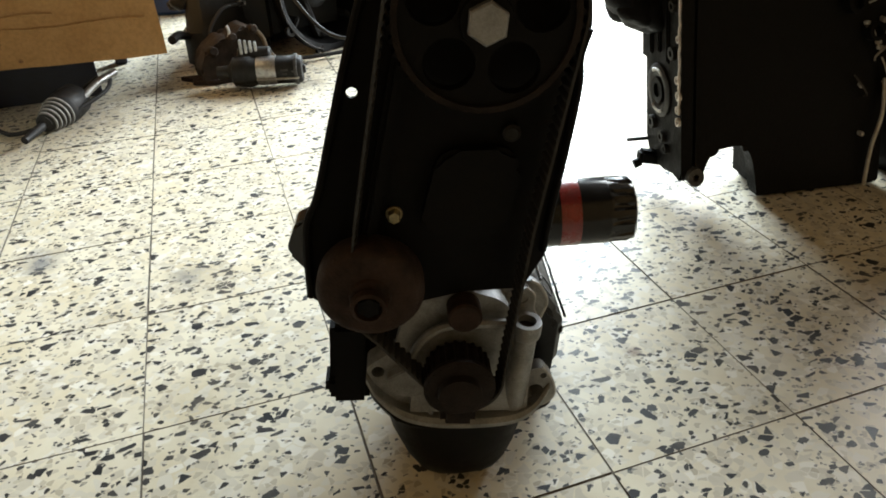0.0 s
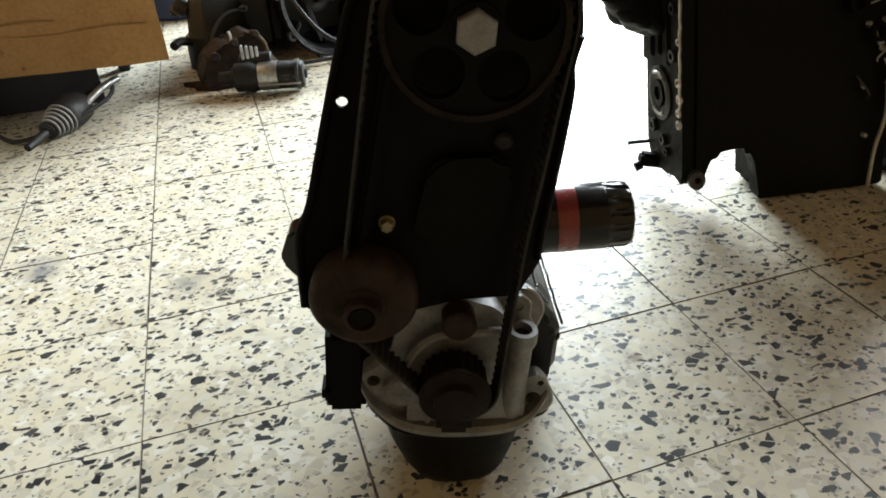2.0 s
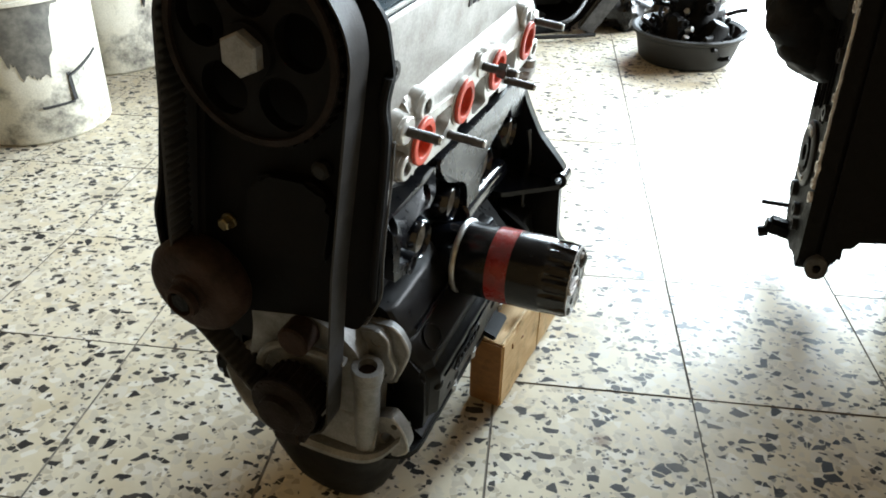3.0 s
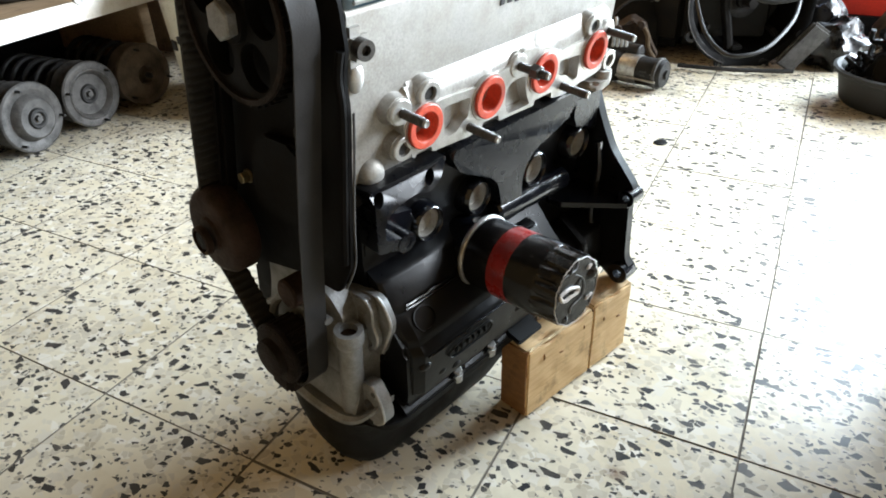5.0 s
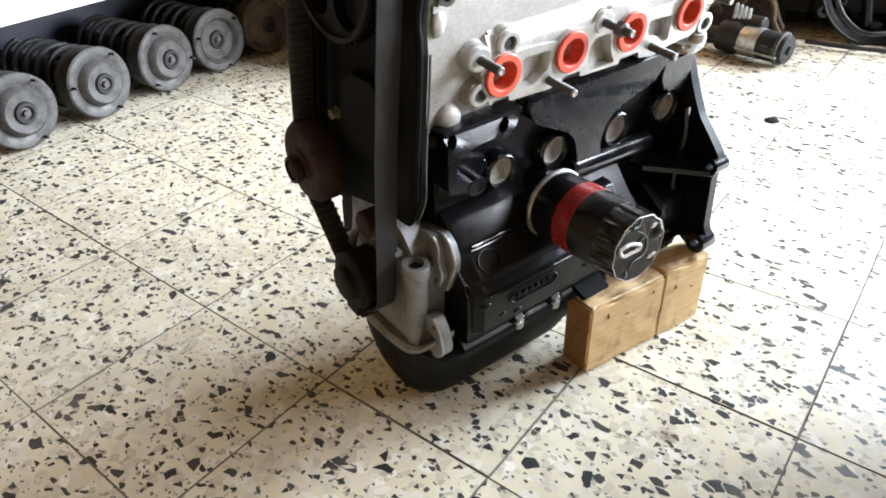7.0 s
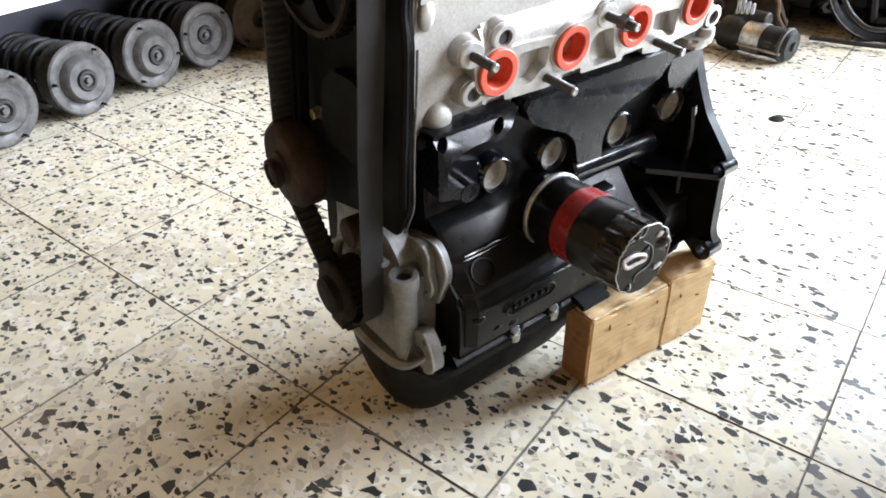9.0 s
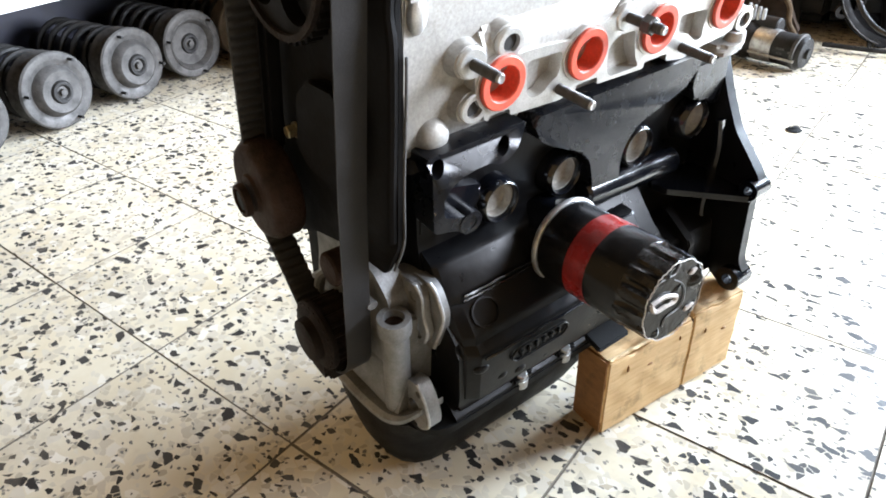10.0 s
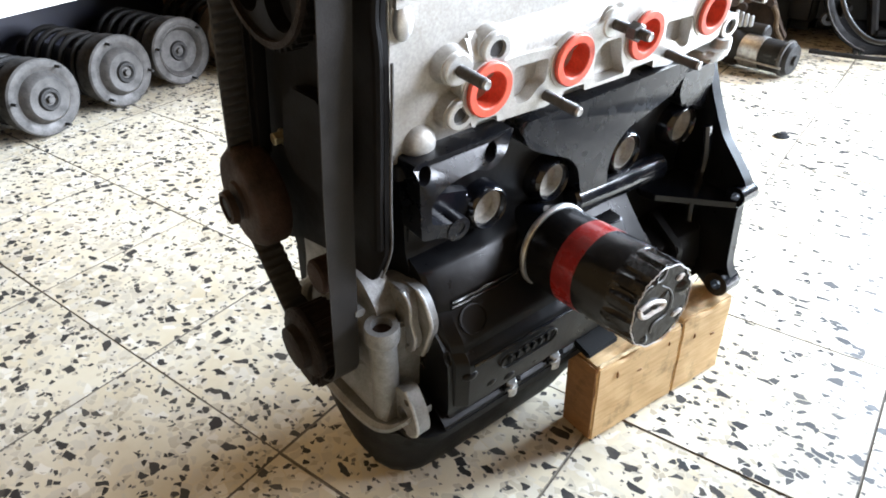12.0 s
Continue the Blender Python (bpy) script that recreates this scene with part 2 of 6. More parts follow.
PINE = sawn_wood("pine", (0.70, 0.50, 0.265), (0.53, 0.335, 0.145), (16, 1.2, 16))
FRESH_PINE = sawn_wood("splintered_pine", (0.74, 0.60, 0.38), (0.60, 0.43, 0.22), (16, 1.2, 16))
# End grain, darkened further for the shade on that face; the knots share it.
SHADED_END_GRAIN = sawn_wood("shaded_pine_end_grain", (0.28, 0.135, 0.043), (0.17, 0.078, 0.024), (3, 3, 9))
CARDBOARD = surface("brown_cardboard", (0.37, 0.205, 0.075), (0.29, 0.15, 0.05), 6, (0.75, 0.9), bump=0.15, fine=120, specks=((0.14, 0.07, 0.025), (0.66, 0.72), 14))
WHITE_PLASTIC = surface("dirty_white_plastic", (0.72, 0.70, 0.61), (0.58, 0.55, 0.43), 12, (0.35, 0.55), bump=0.05, specks=((0.12, 0.115, 0.105), (0.53, 0.66), 7))
BLUE_PAINT = surface("blue_barrel_paint", (0.015, 0.05, 0.16), (0.02, 0.035, 0.09), 10, (0.35, 0.55))
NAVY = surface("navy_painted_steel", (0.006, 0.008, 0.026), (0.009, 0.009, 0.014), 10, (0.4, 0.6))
RED_PLASTIC = surface("red_plastic", (0.70, 0.045, 0.025), (0.55, 0.035, 0.02), 14, (0.35, 0.5))
TUB_RUBBER = surface("dusty_black_rubber", (0.010, 0.0095, 0.009), (0.022, 0.0205, 0.0185), 14, (0.6, 0.85))
DUSTY_STEEL = surface("dusty_grey_steel", (0.068, 0.064, 0.060), (0.026, 0.0245, 0.0225), 45, (0.5, 0.75), metal=0.3, bump=0.35, fine=320)
# Brown dusty steel; its colour is lowered for the shade by the bucket.
SHADED_RUSTY_DISC = surface("shaded_brown_dusty_steel", (0.12, 0.09, 0.065), (0.06, 0.047, 0.036), 30, (0.65, 0.85), metal=0.2, bump=0.3)
WHITE_EDGE = surface("white_painted_edge", (0.78, 0.76, 0.72), (0.60, 0.55, 0.46), 20, (0.4, 0.6))
SHELF_WOOD = sawn_wood("shelf_board", (0.34, 0.24, 0.14), (0.20, 0.13, 0.075), (14, 1, 14))
SMEAR = surface("dried_grey_dirt", (0.10, 0.098, 0.088), (0.24, 0.23, 0.20), 30, (0.6, 0.85), fine=90)
OIL_BLACK = surface("black_oily_iron", (0.0017, 0.0016, 0.0016), (0.006, 0.0056, 0.0052), 40, (0.4, 0.75), spec=0.10, bump=0.5, fine=160)
GREASY_IRON = surface("greasy_black_iron", (0.004, 0.0037, 0.0034), (0.013, 0.0105, 0.008), 22, (0.35, 0.7), spec=0.22, bump=0.5, fine=120)
DIRTY_BROWN = surface("dusty_brown_iron", (0.034, 0.0215, 0.0135), (0.012, 0.008, 0.0055), 26, (0.65, 0.9), spec=0.2, bump=0.5, fine=150)
TAN_DUST = surface("tan_dusty_edge", (0.11, 0.075, 0.043), (0.045, 0.031, 0.019), 40, (0.7, 0.9), spec=0.2, bump=0.3, fine=200)
BLACK_FILM = surface("glossy_black_plastic", (0.004, 0.004, 0.005), (0.010, 0.010, 0.011), 30, (0.18, 0.42), spec=0.4, bump=0.25, fine=60)
# Ink of the marks; also the black put into drilled holes for their shade.
INK_AND_SHADE = surface("black_ink_and_shade", (0.02, 0.02, 0.02), (0.04, 0.04, 0.04), 50, (0.6, 0.8))
WHITE_BOOT = surface("grey_white_boot", (0.26, 0.25, 0.235), (0.12, 0.115, 0.105), 40, (0.5, 0.7))

# ---- mesh tools ----


FORM = []


def part(name, bm, mat, parent=None, label="", at=None, sharp=38, **tags):
    """Links a bmesh as one mesh object, under a thing or a part. On the engine the form of the moment gives its true proportions."""
    if FORM:
        FORM[-1](name, bm)
    bmesh.ops.recalc_face_normals(bm, faces=bm.faces)
    for f in bm.faces:
        f.smooth = True
    for e in bm.edges:
        if len(e.link_faces) != 2 or e.calc_face_angle(0) > radians(sharp):
            e.smooth = False
    mesh = bpy.data.meshes.new(name)
    bm.to_mesh(mesh)
    bm.free()
    mesh.materials.append(mat)
    ob = new(name, mesh)
    if parent:
        ob.parent = parent
    if at is not None:
        ob.matrix_basis = at
    return tagged(ob, label=label, **tags)


def thing(name, at, label, category, group="", kind=""):
    ob = new(name)
    ob.empty_display_size = 0.05
    ob.matrix_basis = at
    return tagged(ob, label, category, group, kind)


def soften(bm, geom_edges, offset, segments=2):
    bmesh.ops.bevel(bm, geom=list(geom_edges), offset=offset, segments=segments, affect="EDGES", clamp_overlap=True)


def box(bm, centre, size, bevel=0.0, turn=None, segments=2):
    made = bmesh.ops.create_cube(bm, size=1.0)
    m = Matrix.Translation(centre) @ (turn or Matrix()) @ Matrix.Diagonal((*size, 1))
    bmesh.ops.transform(bm, matrix=m, verts=made["verts"])
    if bevel:
        soften(bm, {e for v in made["verts"] for e in v.link_edges}, bevel, segments)
    return bm


AXES = {"u": lambda a, p: (a, p[0], p[1]), "v": lambda a, p: (p[0], a, p[1]), "w": lambda a, p: (p[0], p[1], a)}


def prism(bm, outline, axis, a, b, bevel=0.0, segments=2):
    """A closed outline in the two other axes, drawn out along an axis from a to b."""
    low = [bm.verts.new(AXES[axis](a, p)) for p in outline]
    high = [bm.verts.new(AXES[axis](b, p)) for p in outline]
    faces = [bm.faces.new(low), bm.faces.new(high)]
    faces += [bm.faces.new((low[i], low[i - 1], high[i - 1], high[i])) for i in range(len(low))]
    if bevel:
        soften(bm, faces[0].edges[:] + faces[1].edges[:], bevel, segments)
    return bm


def rounded(points, radius, steps=4):
    """The outline with its corners rounded."""
    out = []
    for i, p in enumerate(points):
        p, a, b = Vector(p), Vector(points[i - 1]), Vector(points[(i + 1) % len(points)])
        r = min(radius, (a - p).length * 0.45, (b - p).length * 0.45)
        s, e = p + (a - p).normalized() * r, p + (b - p).normalized() * r
        for k in range(steps + 1):
            t = k / steps
            out.append(tuple(s * (1 - t) ** 2 + p * 2 * t * (1 - t) + e * t * t))
    return out


def circle(cx, cy, r, n=20, start=0.0):
    return [(cx + r * math.cos(start + math.tau * k / n), cy + r * math.sin(start + math.tau * k / n)) for k in range(n)]


def holed(bm, outline, holes, axis, a, b):
    """A plate with through holes."""
    for side in (a, b):
        edges = []
        for loop in (outline, *holes):
            vs = [bm.verts.new(AXES[axis](side, p)) for p in loop]
            edges += [bm.edges.new((vs[i - 1], vs[i])) for i in range(len(vs))]
        bmesh.ops.triangle_fill(bm, use_beauty=True, use_dissolve=False, edges=edges)
    for loop in (outline, *holes):
        low = [bm.verts.new(AXES[axis](a, p)) for p in loop]
        high = [bm.verts.new(AXES[axis](b, p)) for p in loop]
        for i in range(len(loop)):
            bm.faces.new((low[i], low[i - 1], high[i - 1], high[i]))
    bmesh.ops.remove_doubles(bm, verts=bm.verts, dist=1e-6)
    return bm


def aimed(centre, direction):
    return Matrix.Translation(centre) @ Vector(direction).to_track_quat("Z", "X").to_matrix().to_4x4()


def lathe(bm, profile, at, n=32, flutes=None):
    """A profile of (radius, height) turned round the z axis of the pose at."""
    rings = []
    for r, h in profile:
        if r < 1e-6:
            rings.append([bm.verts.new(at @ Vector((0, 0, h)))])
        else:
            rings.append([bm.verts.new(at @ Vector((r * math.cos(math.tau * k / n), r * math.sin(math.tau * k / n), h))) for k in range(n)])
    for one, two in zip(rings, rings[1:]):
        for k in range(n):
            quad = [one[k % len(one)], one[(k + 1) % len(one)], two[(k + 1) % len(two)], two[k % len(two)]]
            quad = list(dict.fromkeys(quad))
            if len(quad) > 2:
                bm.faces.new(quad)
    return bm


def rod(bm, a, b, r, n=14, bevel=0.0):
    a, b = Vector(a), Vector(b)
    long = (b - a).length
    c = min(bevel, r * 0.5)
    profile = [(0, 0), (r - c, 0), (r, c), (r, long - c), (r - c, long), (0, long)] if c else [(0, 0), (r, 0), (r, long), (0, long)]
    return lathe(bm, profile, aimed(a, b - a), n)


def hexagon(bm, centre, direction, across, high, bevel=0.0008):
    at = aimed(centre, direction)
    r = across / math.sqrt(3)
    low = [bm.verts.new(at @ Vector((x, y, 0))) for x, y in circle(0, 0, r, 6)]
    top = [bm.verts.new(at @ Vector((x, y, high))) for x, y in circle(0, 0, r, 6)]
    faces = [bm.faces.new(low), bm.faces.new(top)]
    faces += [bm.faces.new((low[i], low[i - 1], top[i - 1], top[i])) for i in range(6)]
    soften(bm, faces[1].edges[:], bevel, 1)
    return bm


def tube(bm, points, r, n=10, closed=False):
    """A round tube along points."""
    pts = [Vector(p) for p in points]
    rings = []
    side = Vector((0.31, 0.17, 0.93))
    for i, p in enumerate(pts):
        way = (pts[(i + 1) % len(pts)] if closed or i + 1 < len(pts) else p) - (pts[i - 1] if closed or i else p)
        way.normalize()
        side = (side - way * side.dot(way)).normalized()
        up = way.cross(side)
        rings.append([bm.verts.new(p + (side * math.cos(math.tau * k / n) + up * math.sin(math.tau * k / n)) * r) for k in range(n)])
    for i in range(len(rings) - (0 if closed else 1)):
        one, two = rings[i], rings[(i + 1) % len(rings)]
        for k in range(n):
            bm.faces.new((one[k], one[(k + 1) % n], two[(k + 1) % n], two[k]))
    if not closed:
        bm.faces.new(rings[0])
        bm.faces.new(rings[-1])
    return bm


def smooth_path(points, steps=6):
    """A smooth curve through points."""
    pts = [Vector(p) for p in points]
    out = []
    for i in range(len(pts) - 1):
        p0, p1, p2, p3 = pts[max(i - 1, 0)], pts[i], pts[i + 1], pts[min(i + 2, len(pts) - 1)]
        for k in range(steps):
            t = k / steps
            out.append(0.5 * (2 * p1 + (p2 - p0) * t + (2 * p0 - 5 * p1 + 4 * p2 - p3) * t * t + (3 * p1 - p0 - 3 * p2 + p3) * t ** 3))
    return out + [pts[-1]]


def loft(bm, rings):
    made = [[bm.verts.new(p) for p in ring] for ring in rings]
    for one, two in zip(made, made[1:]):
        for i in range(len(one)):
            bm.faces.new((one[i - 1], one[i], two[i], two[i - 1]))
    bm.faces.new(made[0])
    bm.faces.new(made[-1])
    return bm


def bm_new():
    return bmesh.new()


# ---- the workshop ----
part("ground", box(bm_new(), (0, 0, -0.55), (900, 900, 0.9)), CONCRETE, label="pale concrete ground outside the workshop", category="ground", kind="structure")


def wall(name, pieces):
    bm = bm_new()
    for centre, size in pieces:
        box(bm, centre, size)
    part(name, bm, PLASTER, label="cream painted plaster workshop wall", category="wall", kind="structure")


wall("wall_west", [((-2.1, 0.7, 1.5), (0.2, 5.8, 3.0))])
wall("wall_south", [((0.5, -2.3, 1.5), (5.4, 0.2, 3.0))])
wall("wall_north", [((-0.70, 3.3, 1.5), (2.60, 0.2, 3.0)), ((2.70, 3.3, 1.5), (1.00, 0.2, 3.0)), ((1.40, 3.3, 2.78), (1.60, 0.2, 0.44))])
wall("wall_east", [((3.3, -0.55, 1.5), (0.2, 3.3, 3.0)), ((3.3, 3.0, 1.5), (0.2, 0.8, 3.0)), ((3.3, 1.85, 2.78), (0.2, 1.5, 0.44))])
part("ceiling", box(bm_new(), (0.6, 0.7, 3.06), (5.8, 6.2, 0.12)), CEILING, label="dull plaster ceiling of the workshop", category="ceiling", kind="structure")

# ---- the engine ----
# Its own axes: u towards the oil filter, v from the belt end to the flywheel end, w up along the cylinders.
ENGINE_AT = pose(-0.2103, -0.1982, 0.0223, 0.47, 6.02, -15.45)
engine = thing("car_engine", ENGINE_AT, "black four-cylinder car engine with bare silver head on tiles", "engine")
PORTS = (0.097, 0.184, 0.269, 0.361)
PORT_W = 0.433


def seat(u, v):
    """The height w at which the floor lies under a point of the engine."""
    up = ENGINE_AT.to_3x3()[2]
    return -(ENGINE_AT.translation.z + up[0] * u + up[1] * v) / up[2]


def belt_side(ahead):
    """Proportions of the belt end, for parts that stand a little further ahead."""
    def shape(p):
        w = 0.1046 + 0.965 * (min(p.z, 0.22) - 0.103) + 0.855 * max(p.z - 0.22, 0)
        return Vector((0.905 * p.x + 0.001 + 0.045 * max(w - 0.33, 0), p.y - ahead + 0.045 * p.x, w))
    return formed(shape, 1, 1)


def exhaust_side(p):
    """Proportions of the block and the head, which is set back a little from the block."""
    head = min(max((p.z - 0.376) / 0.012, 0), 1)
    u = 0.85 * p.x + 0.05 * max(p.x - 0.12, 0) + head * (0.03 * (p.y - 0.1) - 0.0085)
    v = p.y * (0.97 + 0.007 * head) + 0.004 + 0.0065 * head
    w = 0.899 * min(p.z, 0.384) - 0.0052 + 0.92 * max(p.z - 0.384, 0) + 0.04 * (p.y - 0.1) * min(max(p.z - 0.12, 0) / 0.25, 1)
    return Vector((u, v, w))


ROUND = {"camshaft_sprocket": 0.885, "sprocket_rim": 0.885, "hub": 0.885, "hexagon_bolt": 0.92, "intermediate_pulley": 0.865, "pulley_bolt": 0.9, "pulley_hub": 0.9, "crank_sprocket": 0.92, "crank_nose": 0.92,
         "shield_bolt": 0.95, "shield_plug": 0.95, "housing_bolt": 0.95, "pump_shaft": 0.95, "port_seal": 0.93, "plug_inside": 0.93, "stud": 1.1, "stud_tip": 1.1, "core_plug": 0.93, "plug_boss": 0.93,
         "core_dome": 0.93, "socket_bolt": 0.92, "sump_bolt": 0.92, "bolt_boss": 0.92}
WITH_STUD = {}


def formed(shape, axis, end):
    """Applies a shape to each point, but keeps round pieces round: they move with their foot."""
    def run(name, bm):
        if name not in ROUND:
            for v in bm.verts:
                v.co = shape(v.co)
            return
        low = Vector([min(v.co[k] for v in bm.verts) for k in range(3)])
        high = Vector([max(v.co[k] for v in bm.verts) for k in range(3)])
        foot = (low + high) / 2
        foot[axis] = (low, high)[end][axis]
        if name == "stud":
            WITH_STUD["foot"] = foot
        if name == "stud_tip":
            foot = WITH_STUD["foot"]
        goal = shape(foot)
        for v in bm.verts:
            v.co = goal + (v.co - foot) * ROUND[name]
    return run


def moved(source, goal, scale):
    def run(name, bm):
        for v in bm.verts:
            v.co = Vector(goal) + (v.co - Vector(source)) * scale
    return run


EXHAUST = formed(exhaust_side, 0, 0)


def rectangle(u0, u1, v0, v1, r, steps=5):
    return rounded([(u0, v0), (u1, v0), (u1, v1), (u0, v1)], r, steps)


# Sump: a flange, then a deep pan at the belt end that rises towards the flywheel end.
bm = bm_new()
rings = []
for w, u0, u1, v0, v1, r in ((0.107, -0.054, 0.137, 0.004, 0.402, 0.03), (0.099, -0.054, 0.137, 0.004, 0.402, 0.03), (0.096, -0.050, 0.122, -0.004, 0.392, 0.04), (0.090, -0.044, 0.114, -0.012, 0.382, 0.05),
                             (0.085, -0.039, 0.111, -0.012, 0.376, 0.055), (0.050, -0.030, 0.108, -0.008, 0.32, 0.055), (0.018, -0.018, 0.103, -0.002, 0.265, 0.055), (0.004, -0.010, 0.099, 0.004, 0.255, 0.055)):
    rings.append([(u, v, w) for u, v in rectangle(u0, u1, v0, v1, r)])
for grow, lift in ((0.0, 0.010), (-0.006, 0.004), (-0.014, 0.0012)):
    rings.append([(u, v, seat(u, v) + lift) for u, v in rectangle(-0.002 - grow, 0.094 + grow, 0.012 - grow, 0.242 + grow, 0.045)])
loft(bm, rings)
sump = part("oil_sump", bm, BLACK_STEEL, engine, "black pressed-steel oil sump standing on the floor")
FORM.append(EXHAUST)
part("drain_plug", hexagon(bm_new(), (0.130, 0.235, 0.045), (1, 0.25, -0.35), 0.017, 0.009), BLACK_STEEL, sump)
for v in (0.111, 0.169, 0.262, 0.335):
    bm = bm_new()
    rod(bm, (0.153, v, 0.118), (0.153, v, 0.1285), 0.0082)
    hexagon(bm, (0.153, v, 0.1285), (0.25, -0.1, 1), 0.0110, 0.008)
    part("sump_bolt", bm, STEEL, sump, "bright worn sump bolt")

# Block: a casting drawn out along the crankshaft, with a skirt that bulges on both sides.
bm = bm_new()
prism(bm, rounded([(-0.062, 0.377), (0.082, 0.377), (0.082, 0.300), (0.092, 0.268), (0.116, 0.246), (0.150, 0.214), (0.155, 0.152), (0.152, 0.124), (-0.066, 0.124), (-0.078, 0.19), (-0.066, 0.27)], 0.008, 3), "v", 0.034, 0.296, 0.004)
prism(bm, rounded([(-0.062, 0.377), (0.082, 0.377), (0.082, 0.300), (0.084, 0.236), (0.100, 0.196), (0.150, 0.152), (0.152, 0.124), (-0.066, 0.124), (-0.078, 0.19), (-0.066, 0.27)], 0.008, 3), "v", 0.290, 0.408, 0.004)
block = part("cylinder_block", bm, CAST_BLACK, engine, "gloss black painted cast-iron cylinder block")
# Sump rail with cast lugs.
bm = bm_new()
prism(bm, rounded([(0.10, 0.1243), (0.158, 0.1243), (0.157, 0.128), (0.146, 0.136), (0.10, 0.150)], 0.003), "v", 0.030, 0.41, 0.002)
for v in (0.111, 0.169, 0.262, 0.335):
    box(bm, (0.149, v, 0.130), (0.018, 0.026, 0.010), 0.003)
part("sump_rail", bm, CAST_BLACK, block)
# Stepped panels and ribs on the skirt.
for outline, v0, v1 in (
    ([(0.08, 0.292), (0.106, 0.284), (0.128, 0.258), (0.128, 0.244), (0.08, 0.25)], 0.036, 0.165),
    ([(0.10, 0.252), (0.128, 0.251), (0.152, 0.224), (0.156, 0.200), (0.10, 0.20)], 0.036, 0.268),
    ([(0.11, 0.228), (0.146, 0.224), (0.162, 0.208), (0.164, 0.150), (0.11, 0.15)], 0.036, 0.268),
    ([(0.08, 0.204), (0.118, 0.200), (0.146, 0.190), (0.156, 0.150), (0.08, 0.15)], 0.262, 0.40),
):
    ring = rounded(outline, 0.004, 3)
    part("skirt_panel", loft(bm_new(), [[(0.09 + (u - 0.09) * k, v, w) for u, w in ring] for v, k in ((v0, 0.72), (v0 + 0.004, 0.90), (v0 + 0.014, 1.0), (v1 - 0.003, 1.0), (v1, 0.96))]), CAST_BLACK, block, sharp=18)
for v, w0, w1, u0, u1 in ((0.300, 0.148, 0.222, 0.14, 0.164), (0.345, 0.148, 0.22, 0.12, 0.160)):
    bm = bm_new()
    prism(bm, rounded([(u0, w0), (u1, w0), (u1, w0 + (w1 - w0) * 0.6), (u0 - 0.01, w1)], 0.006), "v", v - 0.005, v + 0.005, 0.002)
    part("rib", bm, CAST_BLACK, block)
for v, w, r in ((0.052, 0.192, 0.007), (0.098, 0.160, 0.008), (0.076, 0.166, 0.007), (0.130, 0.158, 0.006), (0.205, 0.176, 0.008), (0.188, 0.205, 0.006)):
    bm = bm_new()
    made = bmesh.ops.create_uvsphere(bm, u_segments=14, v_segments=8, radius=r)
    bmesh.ops.transform(bm, matrix=Matrix.Translation((0.160, v, w)) @ Matrix.Diagonal((0.7, 1.2, 0.8, 1)), verts=made["verts"])
    part("cast_lump", bm, CAST_BLACK, block)
for u, w, v0, v1 in ((0.1285, 0.2515, 0.052, 0.262), (0.1475, 0.2245, 0.052, 0.262), (0.1290, 0.2580, 0.052, 0.160), (0.1650, 0.2075, 0.052, 0.262)):
    part("skirt_ridge", tube(bm_new(), [(u + 0.0006 * math.sin(9 * k), v0 + (v1 - v0) * k / 12, w + 0.0005 * math.sin(5 * k + 1)) for k in range(13)], 0.0017, 6), BLACK_PAINT, block)
# Flat tongue of the rail that lies over the timber.
part("rail_tongue", box(bm_new(), (0.161, 0.222, 0.128), (0.030, 0.046, 0.007), 0.002, pose(0, 0, 0, 0, 12, 0)), BLACK_STEEL, block)
# Raised casting mark: a tablet with plain bars where the writing cannot be read.
bm = bm_new()
rim = rounded([(0.090, 0.177), (0.148, 0.177), (0.155, 0.186), (0.148, 0.195), (0.090, 0.195), (0.083, 0.186)], 0.008, 4)
tube(bm, [(0.1645, v, w) for v, w in rim], 0.0013, 6, True)
tablet = part("casting_tablet", bm, CAST_BLACK, block, "raised oval casting rim")
for k in range(6):
    part("casting_bar", box(bm_new(), (0.1645, 0.096 + 0.0092 * k, 0.186), (0.003, 0.0042, 0.0080), 0.001), CAST_BLACK, tablet)
bm = bm_new()
lathe(bm, [(0.0145, 0), (0.0145, 0.0014), (0.0125, 0.0014), (0.0125, 0.0)], aimed((0.1405, 0.068, 0.2385), (0.75, 0, 0.66)), 24)
part("casting_ring", bm, CAST_BLACK, block)

# Open pad at the belt end: a thick plate with a hollow, three lugs with holes.
bm = bm_new()
outline = rounded([(0.026, 0.393), (0.122, 0.394), (0.116, 0.379), (0.107, 0.370), (0.097, 0.368), (0.086, 0.374), (0.072, 0.374), (0.058, 0.371), (0.047, 0.365), (0.0425, 0.357), (0.0430, 0.338), (0.058, 0.331), (0.074, 0.3285), (0.079, 0.318), (0.069, 0.311), (0.050, 0.321), (0.034, 0.325)], 0.004, 3)
holed(bm, outline, [circle(0.036, 0.384, 0.0058), circle(0.099, 0.382, 0.0062)], "u", 0.080, 0.109)
part("mounting_pad", bm, SATIN_BLACK, block, "black mounting pad with drilled lugs")
for v, w in ((0.070, 0.321),):
    bm = bm_new()
    holed(bm, circle(v, w, 0.0112, 20), [circle(v, w, 0.0062, 20)], "u", 0.084, 0.1100)
    part("lug", bm, SATIN_BLACK, block)
bm = bm_new()
prism(bm, rounded([(0.040, 0.350), (0.056, 0.354), (0.076, 0.349), (0.096, 0.342), (0.096, 0.316), (0.075, 0.316), (0.056, 0.325), (0.040, 0.330)], 0.008, 4), "u", 0.066, 0.0935, 0.009, 4)
part("pad_lobe", bm, BLACK_PAINT, block, "smooth glossy black body behind the pad")
